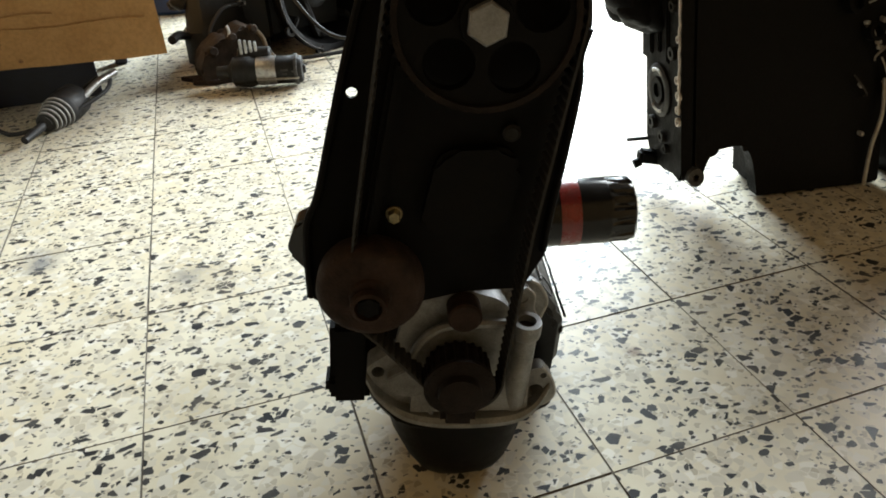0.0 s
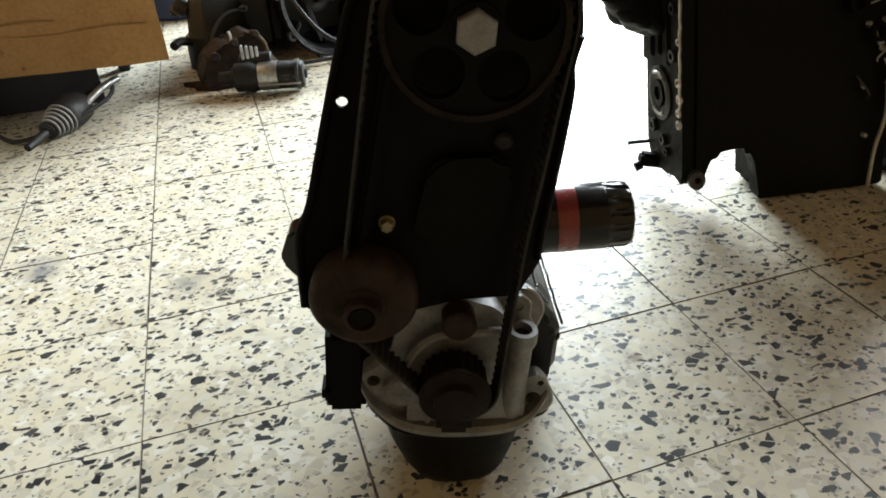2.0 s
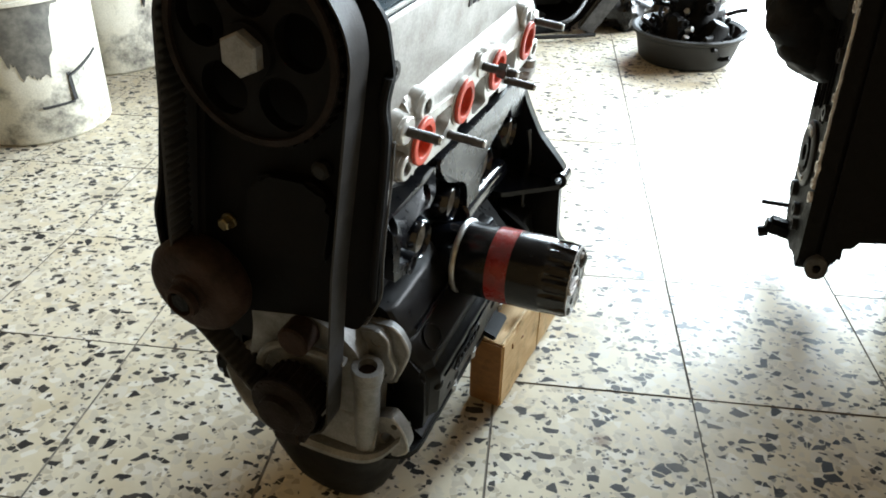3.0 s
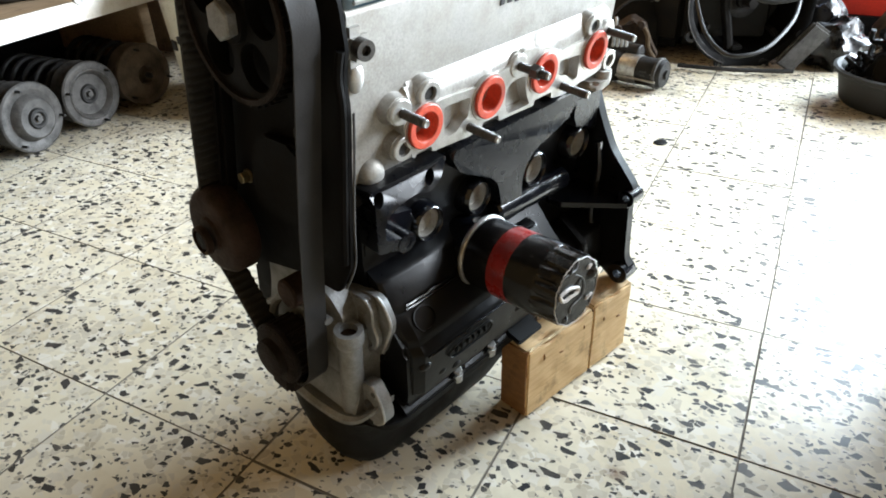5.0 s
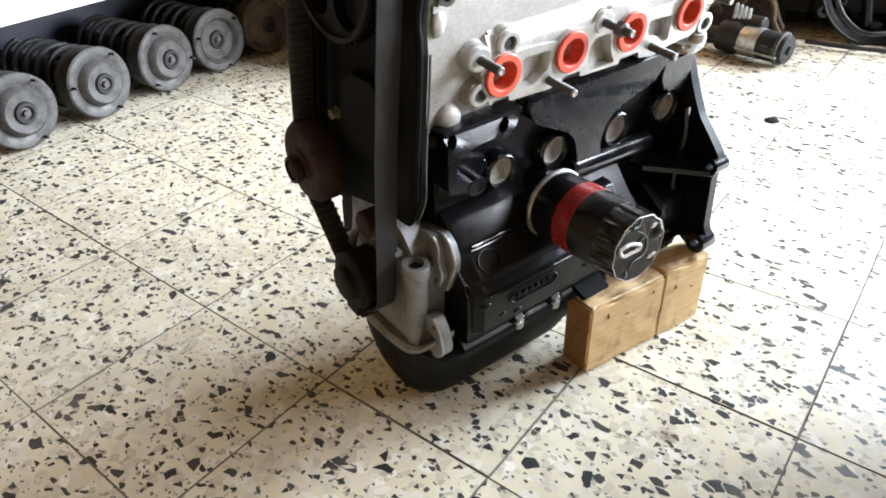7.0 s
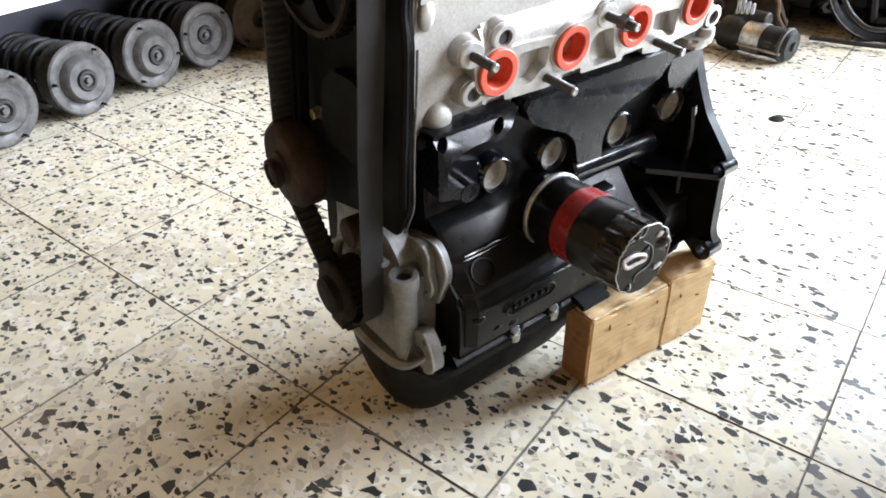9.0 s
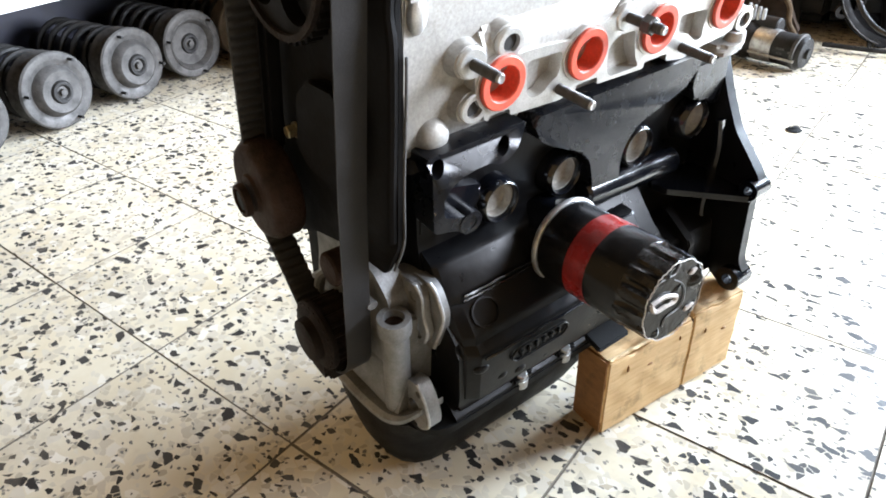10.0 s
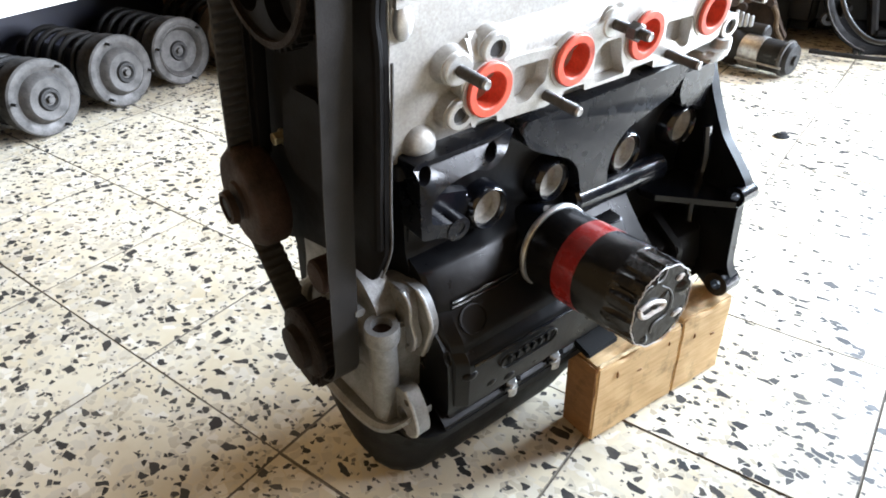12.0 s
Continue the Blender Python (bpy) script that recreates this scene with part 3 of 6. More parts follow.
# Dished cylinder walls behind the plugs.
for v, w, g in ((0.110, 0.318, 1.0), (0.186, 0.314, 1.0), (0.287, 0.306, 1.08), (0.376, 0.306, 1.08)):
    bm = bm_new()
    lathe(bm, [(r * g, h) for r, h in ((0.026, -0.02), (0.0225, 0.004), (0.0205, 0.0110), (0.0188, 0.0125), (0.0172, 0.0095), (0.0172, -0.02))], aimed((0.086, v, w), (1, 0.0, 0.06)), 28)
    ring_part = part("plug_boss", bm, BLACK_PAINT, block)
    bm = bm_new()
    lathe(bm, [(r * g, h) for r, h in ((0.0172, 0.004), (0.0166, 0.0085), (0.0152, 0.0085), (0.0142, 0.0005), (0.006, -0.0005), (0, -0.0005))], aimed((0.086, v, w), (1, 0.0, 0.06)), 28)
    part("core_plug", bm, CORE_PLUG, block, "dull steel core plug")
# Smooth web that spreads from the head joint down behind the filter.
bm = bm_new()
web = rounded([(0.128, 0.391), (0.346, 0.391), (0.341, 0.364), (0.300, 0.351), (0.270, 0.343), (0.256, 0.325), (0.253, 0.306), (0.262, 0.262), (0.222, 0.262), (0.220, 0.290), (0.209, 0.325), (0.195, 0.340), (0.178, 0.349), (0.146, 0.367)], 0.010, 4)
prism(bm, web, "u", 0.070, 0.107, 0.006, 3)
part("web", bm, SATIN_BLACK, block, "smooth black web under the head joint")
part("oil_gallery", rod(bm_new(), (0.098, 0.215, 0.278), (0.098, 0.352, 0.2665), 0.015, 20, 0.003), BLACK_PAINT, block)
bm = bm_new()
prism(bm, rounded([(0.346, 0.378), (0.402, 0.378), (0.405, 0.342), (0.418, 0.324), (0.398, 0.317), (0.386, 0.332), (0.362, 0.333), (0.350, 0.352)], 0.006, 3), "u", 0.078, 0.103, 0.005)
part("corner_boss", bm, SATIN_BLACK, block)

# Flywheel-end flange: a wide ear, a gusset plate and a foot with holes.
bm = bm_new()
outline = rounded([(-0.06, 0.375), (0.088, 0.375), (0.112, 0.334), (0.135, 0.300), (0.178, 0.262), (0.186, 0.246), (0.178, 0.232), (0.190, 0.155), (0.204, 0.140), (0.200, 0.122), (0.180, 0.112), (0.150, 0.128), (-0.07, 0.128), (-0.08, 0.22)], 0.008, 3)
holed(bm, outline, [circle(0.176, 0.248, 0.0048), circle(0.189, 0.134, 0.0058)], "v", 0.403, 0.416)
flange = part("bellhousing_flange", bm, CAST_BLACK, block, "black flange ear at the flywheel end")
bm = bm_new()
prism(bm, rounded([(0.09, 0.330), (0.115, 0.335), (0.186, 0.398), (0.172, 0.402), (0.09, 0.402)], 0.006), "w", 0.236, 0.243, 0.002)
part("gusset", bm, BLACK_PAINT, flange)
for u, w, r in ((0.176, 0.248, 0.0115), (0.189, 0.134, 0.015)):
    bm = bm_new()
    holed(bm, circle(u, w, r, 20), [circle(u, w, r * 0.45, 20)], "v", 0.392, 0.419)
    part("bolt_boss", bm, BLACK_PAINT, flange)
part("flange_rib", tube(bm_new(), smooth_path([(0.12, 0.392, 0.31), (0.128, 0.393, 0.27), (0.13, 0.393, 0.2), (0.15, 0.393, 0.15)]), 0.005, 8), BLACK_PAINT, flange)
# Far side of the block: mount bracket and lugs that show past the shield.
bm = bm_new()
prism(bm, rounded([(-0.10, 0.33), (-0.132, 0.325), (-0.142, 0.292), (-0.118, 0.262), (-0.09, 0.25)], 0.008), "v", 0.03, 0.055, 0.003)
FORM[:] = [belt_side(0.013)]
part("mount_ear", bm, BLACK_PAINT, engine, "black lug on the far side of the block")
bm = bm_new()
box(bm, (-0.082, 0.06, 0.140), (0.044, 0.05, 0.105), 0.006)
box(bm, (-0.100, 0.05, 0.112), (0.018, 0.03, 0.02), 0.004)
part("side_lug", bm, SHEET_BLACK, engine)
# Added filler: closes a see-through gap so that it stays dark behind the belt.
bm = prism(bm_new(), rounded([(-0.104, 0.275), (-0.015, 0.285), (-0.015, 0.200), (-0.040, 0.178), (-0.062, 0.192), (-0.084, 0.232)], 0.010, 3), "v", 0.022, 0.046, 0.004)
part("pump_body", bm, SHEET_BLACK, engine, "black filler added behind the pulley")

# Oil pump housing at the belt end, silver, with an arch over the crank pulley.
bm = bm_new()
bowl = rounded([(-0.066, 0.160), (-0.052, 0.134), (-0.026, 0.110), (0.008, 0.101), (0.096, 0.102), (0.106, 0.110), (0.100, 0.134), (0.095, 0.160), (0.089, 0.176), (0.086, 0.225), (0.078, 0.234), (0.066, 0.246), (0.02, 0.262), (-0.030, 0.252), (-0.030, 0.215), (-0.036, 0.182), (-0.050, 0.172)], 0.008, 4)
holed(bm, bowl, [circle(-0.052, 0.155, 0.0070)], "v", 0.012, 0.034)
pump = part("oil_pump_housing", bm, SILVER_PAINT, engine, "silver painted oil pump housing round the crankshaft")
bm = bm_new()
for ring_points in ([(-0.064, 0.010, 0.152), (-0.052, 0.006, 0.132), (-0.026, 0.001, 0.110), (0.008, -0.004, 0.103), (0.050, -0.006, 0.102), (0.096, -0.004, 0.104), (0.120, 0.002, 0.113), (0.136, 0.012, 0.132)],):
    path = smooth_path(ring_points, 6)
    rows = [[bm.verts.new(q) for q in (p + Vector((0, 0, 0.004)), p + Vector((0, -0.004, 0.0)), p + Vector((0, -0.004, -0.005)), Vector((p.x, 0.033, p.z - 0.005)), Vector((p.x, 0.033, p.z + 0.004)))] for p in path]
    for one, two in zip(rows, rows[1:]):
        for k in range(5):
            bm.faces.new((one[k], one[(k + 1) % 5], two[(k + 1) % 5], two[k]))
    bm.faces.new(rows[0])
    bm.faces.new(rows[-1])
part("lip", bm, SILVER_PAINT, pump)
part("tray", prism(bm_new(), rounded([(0.001, 0.1085), (0.016, 0.1085), (0.016, 0.150), (0.0105, 0.142)], 0.002, 3), "u", -0.016, 0.112, 0.002), SILVER_PAINT, pump)
bm = bm_new()
arch = [(0.026 + 0.044 * math.cos(a), 0.002, 0.172 + 0.050 * math.sin(a)) for a in (radians(x) for x in range(196, 89, -15))] + [(0.050, 0.002, 0.223), (0.078, 0.002, 0.2235)]
tube(bm, smooth_path(arch, 3), 0.0048, 8)
part("arch", bm, SILVER_PAINT, pump)
for outline, v0 in (([(-0.043, 0.155), (-0.016, 0.172), (0.012, 0.136), (-0.020, 0.131), (-0.039, 0.139)], 0.001), ([(0.000, 0.128), (0.004, 0.128), (0.010, 0.104), (0.004, 0.104)], 0.0)):
    part("stiffener", prism(bm_new(), rounded(outline, 0.003, 3), "v", v0, 0.014, 0.0015), SILVER_PAINT, pump)
for u, w in ((-0.004, 0.116), (0.036, 0.112), (0.068, 0.112), (-0.030, 0.176)):
    part("housing_bolt", hexagon(bm_new(), (u, 0.012, w), (0, -1, 0), 0.009, 0.007), DARK_IRON, pump)
part("pump_shaft", rod(bm_new(), (0.030, 0.012, 0.240), (0.030, -0.012, 0.240), 0.016, 20, 0.002), RUST, pump, "rusty shaft stub over the arch")
# Thick ear with two holes at the lower corner.
FORM[:] = [moved((0, 0, 0), (0, 0, 0), 1)]
bm = bm_new()
holed(bm, rounded([(0.086, 0.101), (0.122, 0.104), (0.131, 0.114), (0.132, 0.126), (0.126, 0.142), (0.113, 0.157), (0.098, 0.150)], 0.006, 4), [circle(0.1110, 0.126, 0.0078), circle(0.1165, 0.1455, 0.0034)], "v", 0.005, 0.019)
ear = part("ear", bm, SILVER_PAINT, pump)
part("worn_rim", tube(bm_new(), smooth_path([(0.1135, 0.0062, 0.1555), (0.1250, 0.0062, 0.1418), (0.1310, 0.0062, 0.126), (0.1300, 0.0062, 0.115), (0.122, 0.0062, 0.106)]), 0.0014, 8), WORN_SILVER, ear, "bright worn rim")
# Upright pipe boss with its collar, elbow and diamond flange.
FORM[:] = [moved((0.108, 0.006, 0.110), (0.0905, 0.004, 0.106), 0.925)]
bm = bm_new()
lathe(bm, [(0, 0), (0.0135, 0), (0.0128, 0.02), (0.0125, 0.100), (0.0150, 0.103), (0.0156, 0.106), (0.0156, 0.117), (0.0148, 0.120), (0.0095, 0.120), (0.0090, 0.095), (0, 0.095)], aimed((0.108, 0.006, 0.110), (-0.012, -0.03, 1)), 28)
pipe = part("pipe_boss", bm, SILVER_PAINT, pump, "upright silver pipe boss with a collar")
part("bore", lathe(bm_new(), [(0.0093, 0), (0.0060, 0.0004), (0, 0.0002)], aimed((0.1067, 0.0026, 0.222), (-0.012, -0.03, 1)), 18), RUST, pipe, "rusty bore")
part("pipe_web", box(bm_new(), (0.1060, 0.024, 0.166), (0.009, 0.040, 0.112), 0.003), SILVER_PAINT, pump)
FORM[:] = [moved((0, 0, 0), (0, 0, 0), 1)]
bm = bm_new()
prism(bm, rounded([(0.046, 0.170), (0.094, 0.170), (0.098, 0.222), (0.092, 0.240), (0.064, 0.236), (0.046, 0.228)], 0.007, 4), "v", 0.0225, 0.042, 0.004)
part("elbow", bm, SILVER_PAINT, pump)
# Two plates of the pipe joint, one behind the other.
FORM[:] = [moved((0, 0, 0), (-0.009, 0.0125, -0.0075), 1)]
bm = bm_new()
holed(bm, rounded([(0.080, 0.242), (0.097, 0.2475), (0.107, 0.238), (0.1085, 0.222), (0.115, 0.208), (0.112, 0.193), (0.102, 0.186), (0.094, 0.196), (0.088, 0.214)], 0.006, 4), [circle(0.0955, 0.2345, 0.0056), circle(0.1035, 0.1975, 0.0042, 14)], "v", 0.0085, 0.0165)
front = part("pipe_flange", bm, SILVER_PAINT, pump, "pipe flange with drilled holes")
# Added black plug: gives the open hole its shade.
part("flange_bolt", rod(bm_new(), (0.0955, 0.016, 0.2345), (0.0955, 0.0115, 0.2345), 0.0052, 16, 0.001), OIL_BLACK, front, "black plug for the shade in the flange hole")
part("worn_rim", tube(bm_new(), smooth_path([(0.0975, 0.0095, 0.2465), (0.1066, 0.0095, 0.2380), (0.1082, 0.0095, 0.2225), (0.1145, 0.0095, 0.2080), (0.1118, 0.0095, 0.1945)]), 0.0014, 8), WORN_SILVER, front, "bright machined rim")
bm = bm_new()
holed(bm, rounded([(0.080, 0.246), (0.104, 0.2490), (0.113, 0.243), (0.1225, 0.2275), (0.1215, 0.2130), (0.112, 0.181), (0.104, 0.176), (0.096, 0.186), (0.088, 0.214)], 0.006, 4), [circle(0.1035, 0.1975, 0.0042, 14)], "v", 0.0180, 0.0265)
mate = part("pipe_flange", bm, SILVER_PAINT, pump, "pipe flange with a bright worn edge")
part("worn_rim", tube(bm_new(), smooth_path([(0.1035, 0.0190, 0.2483), (0.1128, 0.0190, 0.2425), (0.1219, 0.0190, 0.2272), (0.1209, 0.0190, 0.2130), (0.1120, 0.0190, 0.1825)]), 0.0017, 8), WORN_SILVER, mate, "bright machined rim")

FORM[:] = [belt_side(0.009)]
# Belt shield: a thin black plate behind the wheels, with a peep hole.
bm = bm_new()
outline = rounded([(-0.040, 0.605), (0.005, 0.628), (0.055, 0.612), (0.092, 0.570), (0.101, 0.530), (0.098, 0.505), (0.103, 0.475), (0.104, 0.390), (0.104, 0.305), (0.086, 0.262), (0.03, 0.258), (-0.03, 0.24), (-0.06, 0.222), (-0.09, 0.235), (-0.118, 0.25), (-0.122, 0.33), (-0.112, 0.365), (-0.105, 0.405), (-0.101, 0.44), (-0.090, 0.505), (-0.076, 0.56)], 0.008, 3)
holed(bm, outline, [circle(-0.085, 0.4665, 0.0048, 14)], "v", 0.0065, 0.0100)
shield = part("belt_shield", bm, SHEET_BLACK, engine, "black plate behind the timing belt")
bm = bm_new()
tube(bm, smooth_path([(-0.117, 0.004, 0.255), (-0.119, 0.004, 0.33), (-0.109, 0.004, 0.37), (-0.099, 0.004, 0.44), (-0.089, 0.004, 0.505), (-0.076, 0.004, 0.56), (-0.04, 0.004, 0.602)]), 0.004, 8)
part("rim", bm, SHEET_BLACK, shield)
part("rim", tube(bm_new(), smooth_path([(0.100, 0.004, 0.31), (0.101, 0.004, 0.39), (0.100, 0.004, 0.475), (0.0955, 0.004, 0.505), (0.098, 0.004, 0.53)]), 0.0035, 8), SHEET_BLACK, shield)
part("worn_edge", tube(bm_new(), smooth_path([(0.0905, 0.0115, 0.268), (0.1038, 0.0115, 0.306), (0.1046, 0.0115, 0.345), (0.1040, 0.0115, 0.390), (0.1046, 0.0115, 0.432), (0.1036, 0.0115, 0.474)]), 0.0011, 6), DUSTY_STEEL, shield, "thin pale worn edge")
bm = bm_new()
box(bm, (-0.056, -0.004, 0.43), (0.012, 0.016, 0.22), 0.004, pose(0, 0, 0, 0, 5, 0))
prism(bm, rounded([(-0.02, 0.335), (0.058, 0.332), (0.064, 0.405), (0.05, 0.425), (-0.01, 0.42)], 0.018, 4), "v", -0.006, 0.006, 0.004)
part("shield_stiffener", bm, SHEET_BLACK, shield)
bm = bm_new()
lathe(bm, [(0, 0), (0.0072, 0), (0.0072, 0.002), (0, 0.002)], aimed((-0.042, 0.006, 0.350), (0, -1, 0)), 20)
hexagon(bm, (-0.042, 0.004, 0.350), (0, -1, 0), 0.0100, 0.008)
part("shield_bolt", bm, ZINC, shield, "yellow zinc-plated bolt")
bm = bm_new()
lathe(bm, [(0, 0), (0.0075, 0), (0.0075, 0.005), (0.005, 0.007), (0, 0.007)], aimed((0.050, 0.004, 0.437), (0, -1, 0)), 20)
part("shield_plug", bm, DARK_IRON, shield)

FORM[:] = [belt_side(0.013)]
# Camshaft wheel with five windows and its bright hexagon bolt.
CAM_U, CAM_W = 0.010, 0.541
bm = bm_new()
teeth = []
for k in range(44):
    a = math.tau * k / 44
    for d, r in ((-0.3, 0.0715), (-0.12, 0.0745), (0.12, 0.0745), (0.3, 0.0715)):
        teeth.append((CAM_U + r * math.cos(a + d * math.tau / 44), CAM_W + r * math.sin(a + d * math.tau / 44)))
windows = [circle(CAM_U + 0.043 * math.cos(radians(234 + 72 * k)), CAM_W + 0.043 * math.sin(radians(234 + 72 * k)), 0.0205, 18) for k in range(5)]
holed(bm, teeth, windows, "v", -0.022, -0.010)
cam_wheel = part("camshaft_sprocket", bm, SHEET_BLACK, engine, "dark toothed camshaft wheel with five round windows")
bm = bm_new()
lathe(bm, [(0.0665, 0), (0.0665, 0.018), (0.0715, 0.018), (0.0715, 0)], aimed((CAM_U, -0.008, CAM_W), (0, -1, 0)), 44)
part("sprocket_rim", bm, DARK_RUST, cam_wheel, "rusty sprocket rim")
bm = bm_new()
lathe(bm, [(0, 0), (0.022, 0), (0.020, 0.010), (0, 0.010)], aimed((CAM_U, -0.018, CAM_W), (0, -1, 0)), 28)
FORM[:] = [belt_side(0.011)]
part("hub", bm, SHEET_BLACK, cam_wheel)
part("hexagon_bolt", hexagon(bm_new(), (CAM_U, -0.027, CAM_W), (0, -1, 0), 0.0275, 0.009, 0.0015), BOLT_STEEL, cam_wheel, "bright hexagon bolt")

# Intermediate pulley and crank pulley, both rusty.
FORM[:] = [belt_side(0.016)]
MID_U, MID_W = -0.061, 0.285
bm = bm_new()
lathe(bm, [(0, 0), (0.049, 0), (0.051, 0.003), (0.051, 0.022), (0.046, 0.029), (0.040, 0.031), (0.020, 0.031), (0.018, 0.034), (0, 0.034)], aimed((MID_U, 0.002, MID_W), (0, -1, 0)), 44)
pulley = part("intermediate_pulley", bm, RUST, engine, "rusty brown round pulley")
bm = bm_new()
lathe(bm, [(0, 0), (0.017, 0), (0.016, 0.006), (0.0125, 0.007), (0.0118, 0.001), (0, 0.001)], aimed((MID_U - 0.001, -0.031, MID_W - 0.005), (0, -1, 0)), 24)
part("pulley_hub", bm, RUST, pulley, "rusty hub ring")
# Six-sided black disc that paints the shade of the hub's recess.
part("pulley_bolt", lathe(bm_new(), [(0, 0), (0.0112, 0), (0.0105, 0.0035), (0, 0.0035)], aimed((MID_U - 0.001, -0.0325, MID_W - 0.005), (0, -1, 0)), 6), OIL_BLACK, pulley, "black disc for the shaded hole in the hub")
CRANK_U, CRANK_W = 0.0294, 0.170
bm = bm_new()
outline = []
for k in range(22):
    a = math.tau * k / 22
    for d, r in ((-0.3, 0.031), (-0.12, 0.0335), (0.12, 0.0335), (0.3, 0.031)):
        outline.append((CRANK_U + r * math.cos(a + d * math.tau / 22), CRANK_W + r * math.sin(a + d * math.tau / 22)))
prism(bm, outline, "v", -0.030, 0.006)
lathe(bm, [(0, 0), (0.0345, 0), (0.0355, 0.002), (0.0355, 0.006), (0.030, 0.009), (0, 0.009)], aimed((CRANK_U, -0.022, CRANK_W), (0, -1, 0)), 36)
crank = part("crank_sprocket", bm, DARK_RUST, engine, "rusty crankshaft sprocket")
bm = bm_new()
lathe(bm, [(0.018, -0.006), (0.022, 0.0), (0.021, 0.008), (0.012, 0.010), (0, 0.010)], aimed((CRANK_U, -0.030, CRANK_W), (0, -1, 0)), 28)
box(bm, (CRANK_U + 0.002, -0.016, CRANK_W - 0.036), (0.036, 0.026, 0.030), 0.006)
part("crank_nose", bm, DARK_RUST, crank)

# Toothed belt round the three wheels.
FORM[:] = [belt_side(0.013)]


def hull_path(circles, steps):
    """The closed line that a belt takes round circles (u, w, r), counter-clockwise."""
    pts = [(u + r * math.cos(math.tau * k / 360), w + r * math.sin(math.tau * k / 360)) for u, w, r in circles for k in range(360)]
    pts.sort()
    chain = []
    for order in (pts, pts[::-1]):
        half = []
        for p in order:
            while len(half) > 1 and (half[-1][0] - half[-2][0]) * (p[1] - half[-2][1]) - (half[-1][1] - half[-2][1]) * (p[0] - half[-2][0]) <= 0:
                half.pop()
            half.append(p)
        chain += half[:-1]
    total, out = [0.0], []
    for a, b in zip(chain, chain[1:] + chain[:1]):
        total.append(total[-1] + math.dist(a, b))
    for k in range(steps):
        s = total[-1] * k / steps
        i = max(n for n in range(len(chain)) if total[n] <= s)
        a, b = Vector(chain[i]), Vector(chain[(i + 1) % len(chain)])
        out.append(a + (b - a) * ((s - total[i]) / max(total[i + 1] - total[i], 1e-9)))
    return out


line = hull_path([(CAM_U, CAM_W, 0.0745), (MID_U + 0.006, MID_W - 0.023, 0.025), (CRANK_U + 0.010, CRANK_W, 0.0335)], 520)
bm = bm_new()
rows = []
for i, p in enumerate(line):
    way = (line[(i + 1) % 520] - line[i - 1]).normalized()
    out = Vector((way.y, -way.x))
    inner, tooth = p, p - out * (0.0024 if i % 4 < 2 else 0.0)
    outer = p + out * 0.0022
    rows.append([bm.verts.new((q.x, v, q.y)) for q, v in ((inner, -0.0225), (outer, -0.023), (outer, -0.0), (tooth, -0.0), (tooth, -0.018))])
for i in range(520):
    for k in range(5):
        bm.faces.new((rows[i - 1][k], rows[i][k], rows[i][(k + 1) % 5], rows[i - 1][(k + 1) % 5]))
part("timing_belt", bm, RUBBER, engine, "worn black rubber timing belt with teeth", sharp=50)

# Cylinder head in bare aluminium.
FORM[:] = [EXHAUST]
bm = bm_new()
prism(bm, rounded([(-0.062, 0.384), (0.084, 0.384), (0.088, 0.400), (0.086, 0.46), (0.088, 0.556), (-0.062, 0.556)], 0.006, 3), "v", 0.020, 0.410, 0.003)
head = part("cylinder_head", bm, ALUMINIUM, engine, "bare cast aluminium cylinder head")
bm = bm_new()
prism(bm, rounded([(-0.064, 0.0), (0.087, 0.0), (0.087, 0.39), (-0.064, 0.39)], 0.004), "w", 0.377, 0.384)
bmesh.ops.translate(bm, verts=bm.verts, vec=(0, 0.024, 0))
part("head_gasket", bm, DARK_IRON, engine, "thin dark head gasket")


def boss(v, w, r, depth, top=0.103, n=20):
    """A round boss that grows out of the head and widens at its foot."""
    bm = bm_new()
    lathe(bm, [(r * 1.35, 0.080), (r * 1.12, top - 0.016), (r, top - 0.010), (r, top - 0.001), (r - 0.001, top), (depth, top), (depth, top - 0.06), (0, top - 0.06)] if depth else
          [(r * 1.35, 0.080), (r * 1.12, top - 0.016), (r, top - 0.010), (r, top - 0.001), (r - 0.001, top), (0, top)], aimed((0, v, w), (1, 0, 0)), n)
    return bm


# Exhaust flange: a machined bar with hollows between the ports.
bm = bm_new()
bar = rounded([(0.084, 0.4035), (0.088, 0.402), (0.0885, 0.4065), (0.1085, 0.4065), (0.109, 0.400), (0.160, 0.397), (0.1785, 0.400), (0.179, 0.4055), (0.203, 0.4055), (0.2035, 0.3985), (0.2605, 0.3965), (0.261, 0.403), (0.290, 0.403), (0.2905, 0.395), (0.315, 0.391), (0.340, 0.397), (0.375, 0.400), (0.383, 0.403), (0.3865, 0.430), (0.374, 0.448), (0.352, 0.4505), (0.335, 0.450), (0.300, 0.449), (0.275, 0.460), (0.236, 0.468), (0.21, 0.456), (0.165, 0.449), (0.128, 0.452), (0.104, 0.4515), (0.086, 0.455), (0.072, 0.445), (0.0725, 0.435), (0.077, 0.430)], 0.0025, 3)
pockets = [rounded(p, 0.005, 3) for p in ([(0.1245, 0.414), (0.130, 0.409), (0.141, 0.409), (0.149, 0.418), (0.1565, 0.421), (0.158, 0.442), (0.1215, 0.443)],
                                          [(0.2185, 0.4385), (0.2405, 0.4385), (0.2425, 0.425), (0.247, 0.411), (0.2535, 0.401), (0.2165, 0.4015), (0.212, 0.412), (0.2105, 0.430)],
                                          [(0.297, 0.4375), (0.3355, 0.435), (0.3345, 0.420), (0.336, 0.406), (0.327, 0.405), (0.314, 0.416), (0.299, 0.420)])]
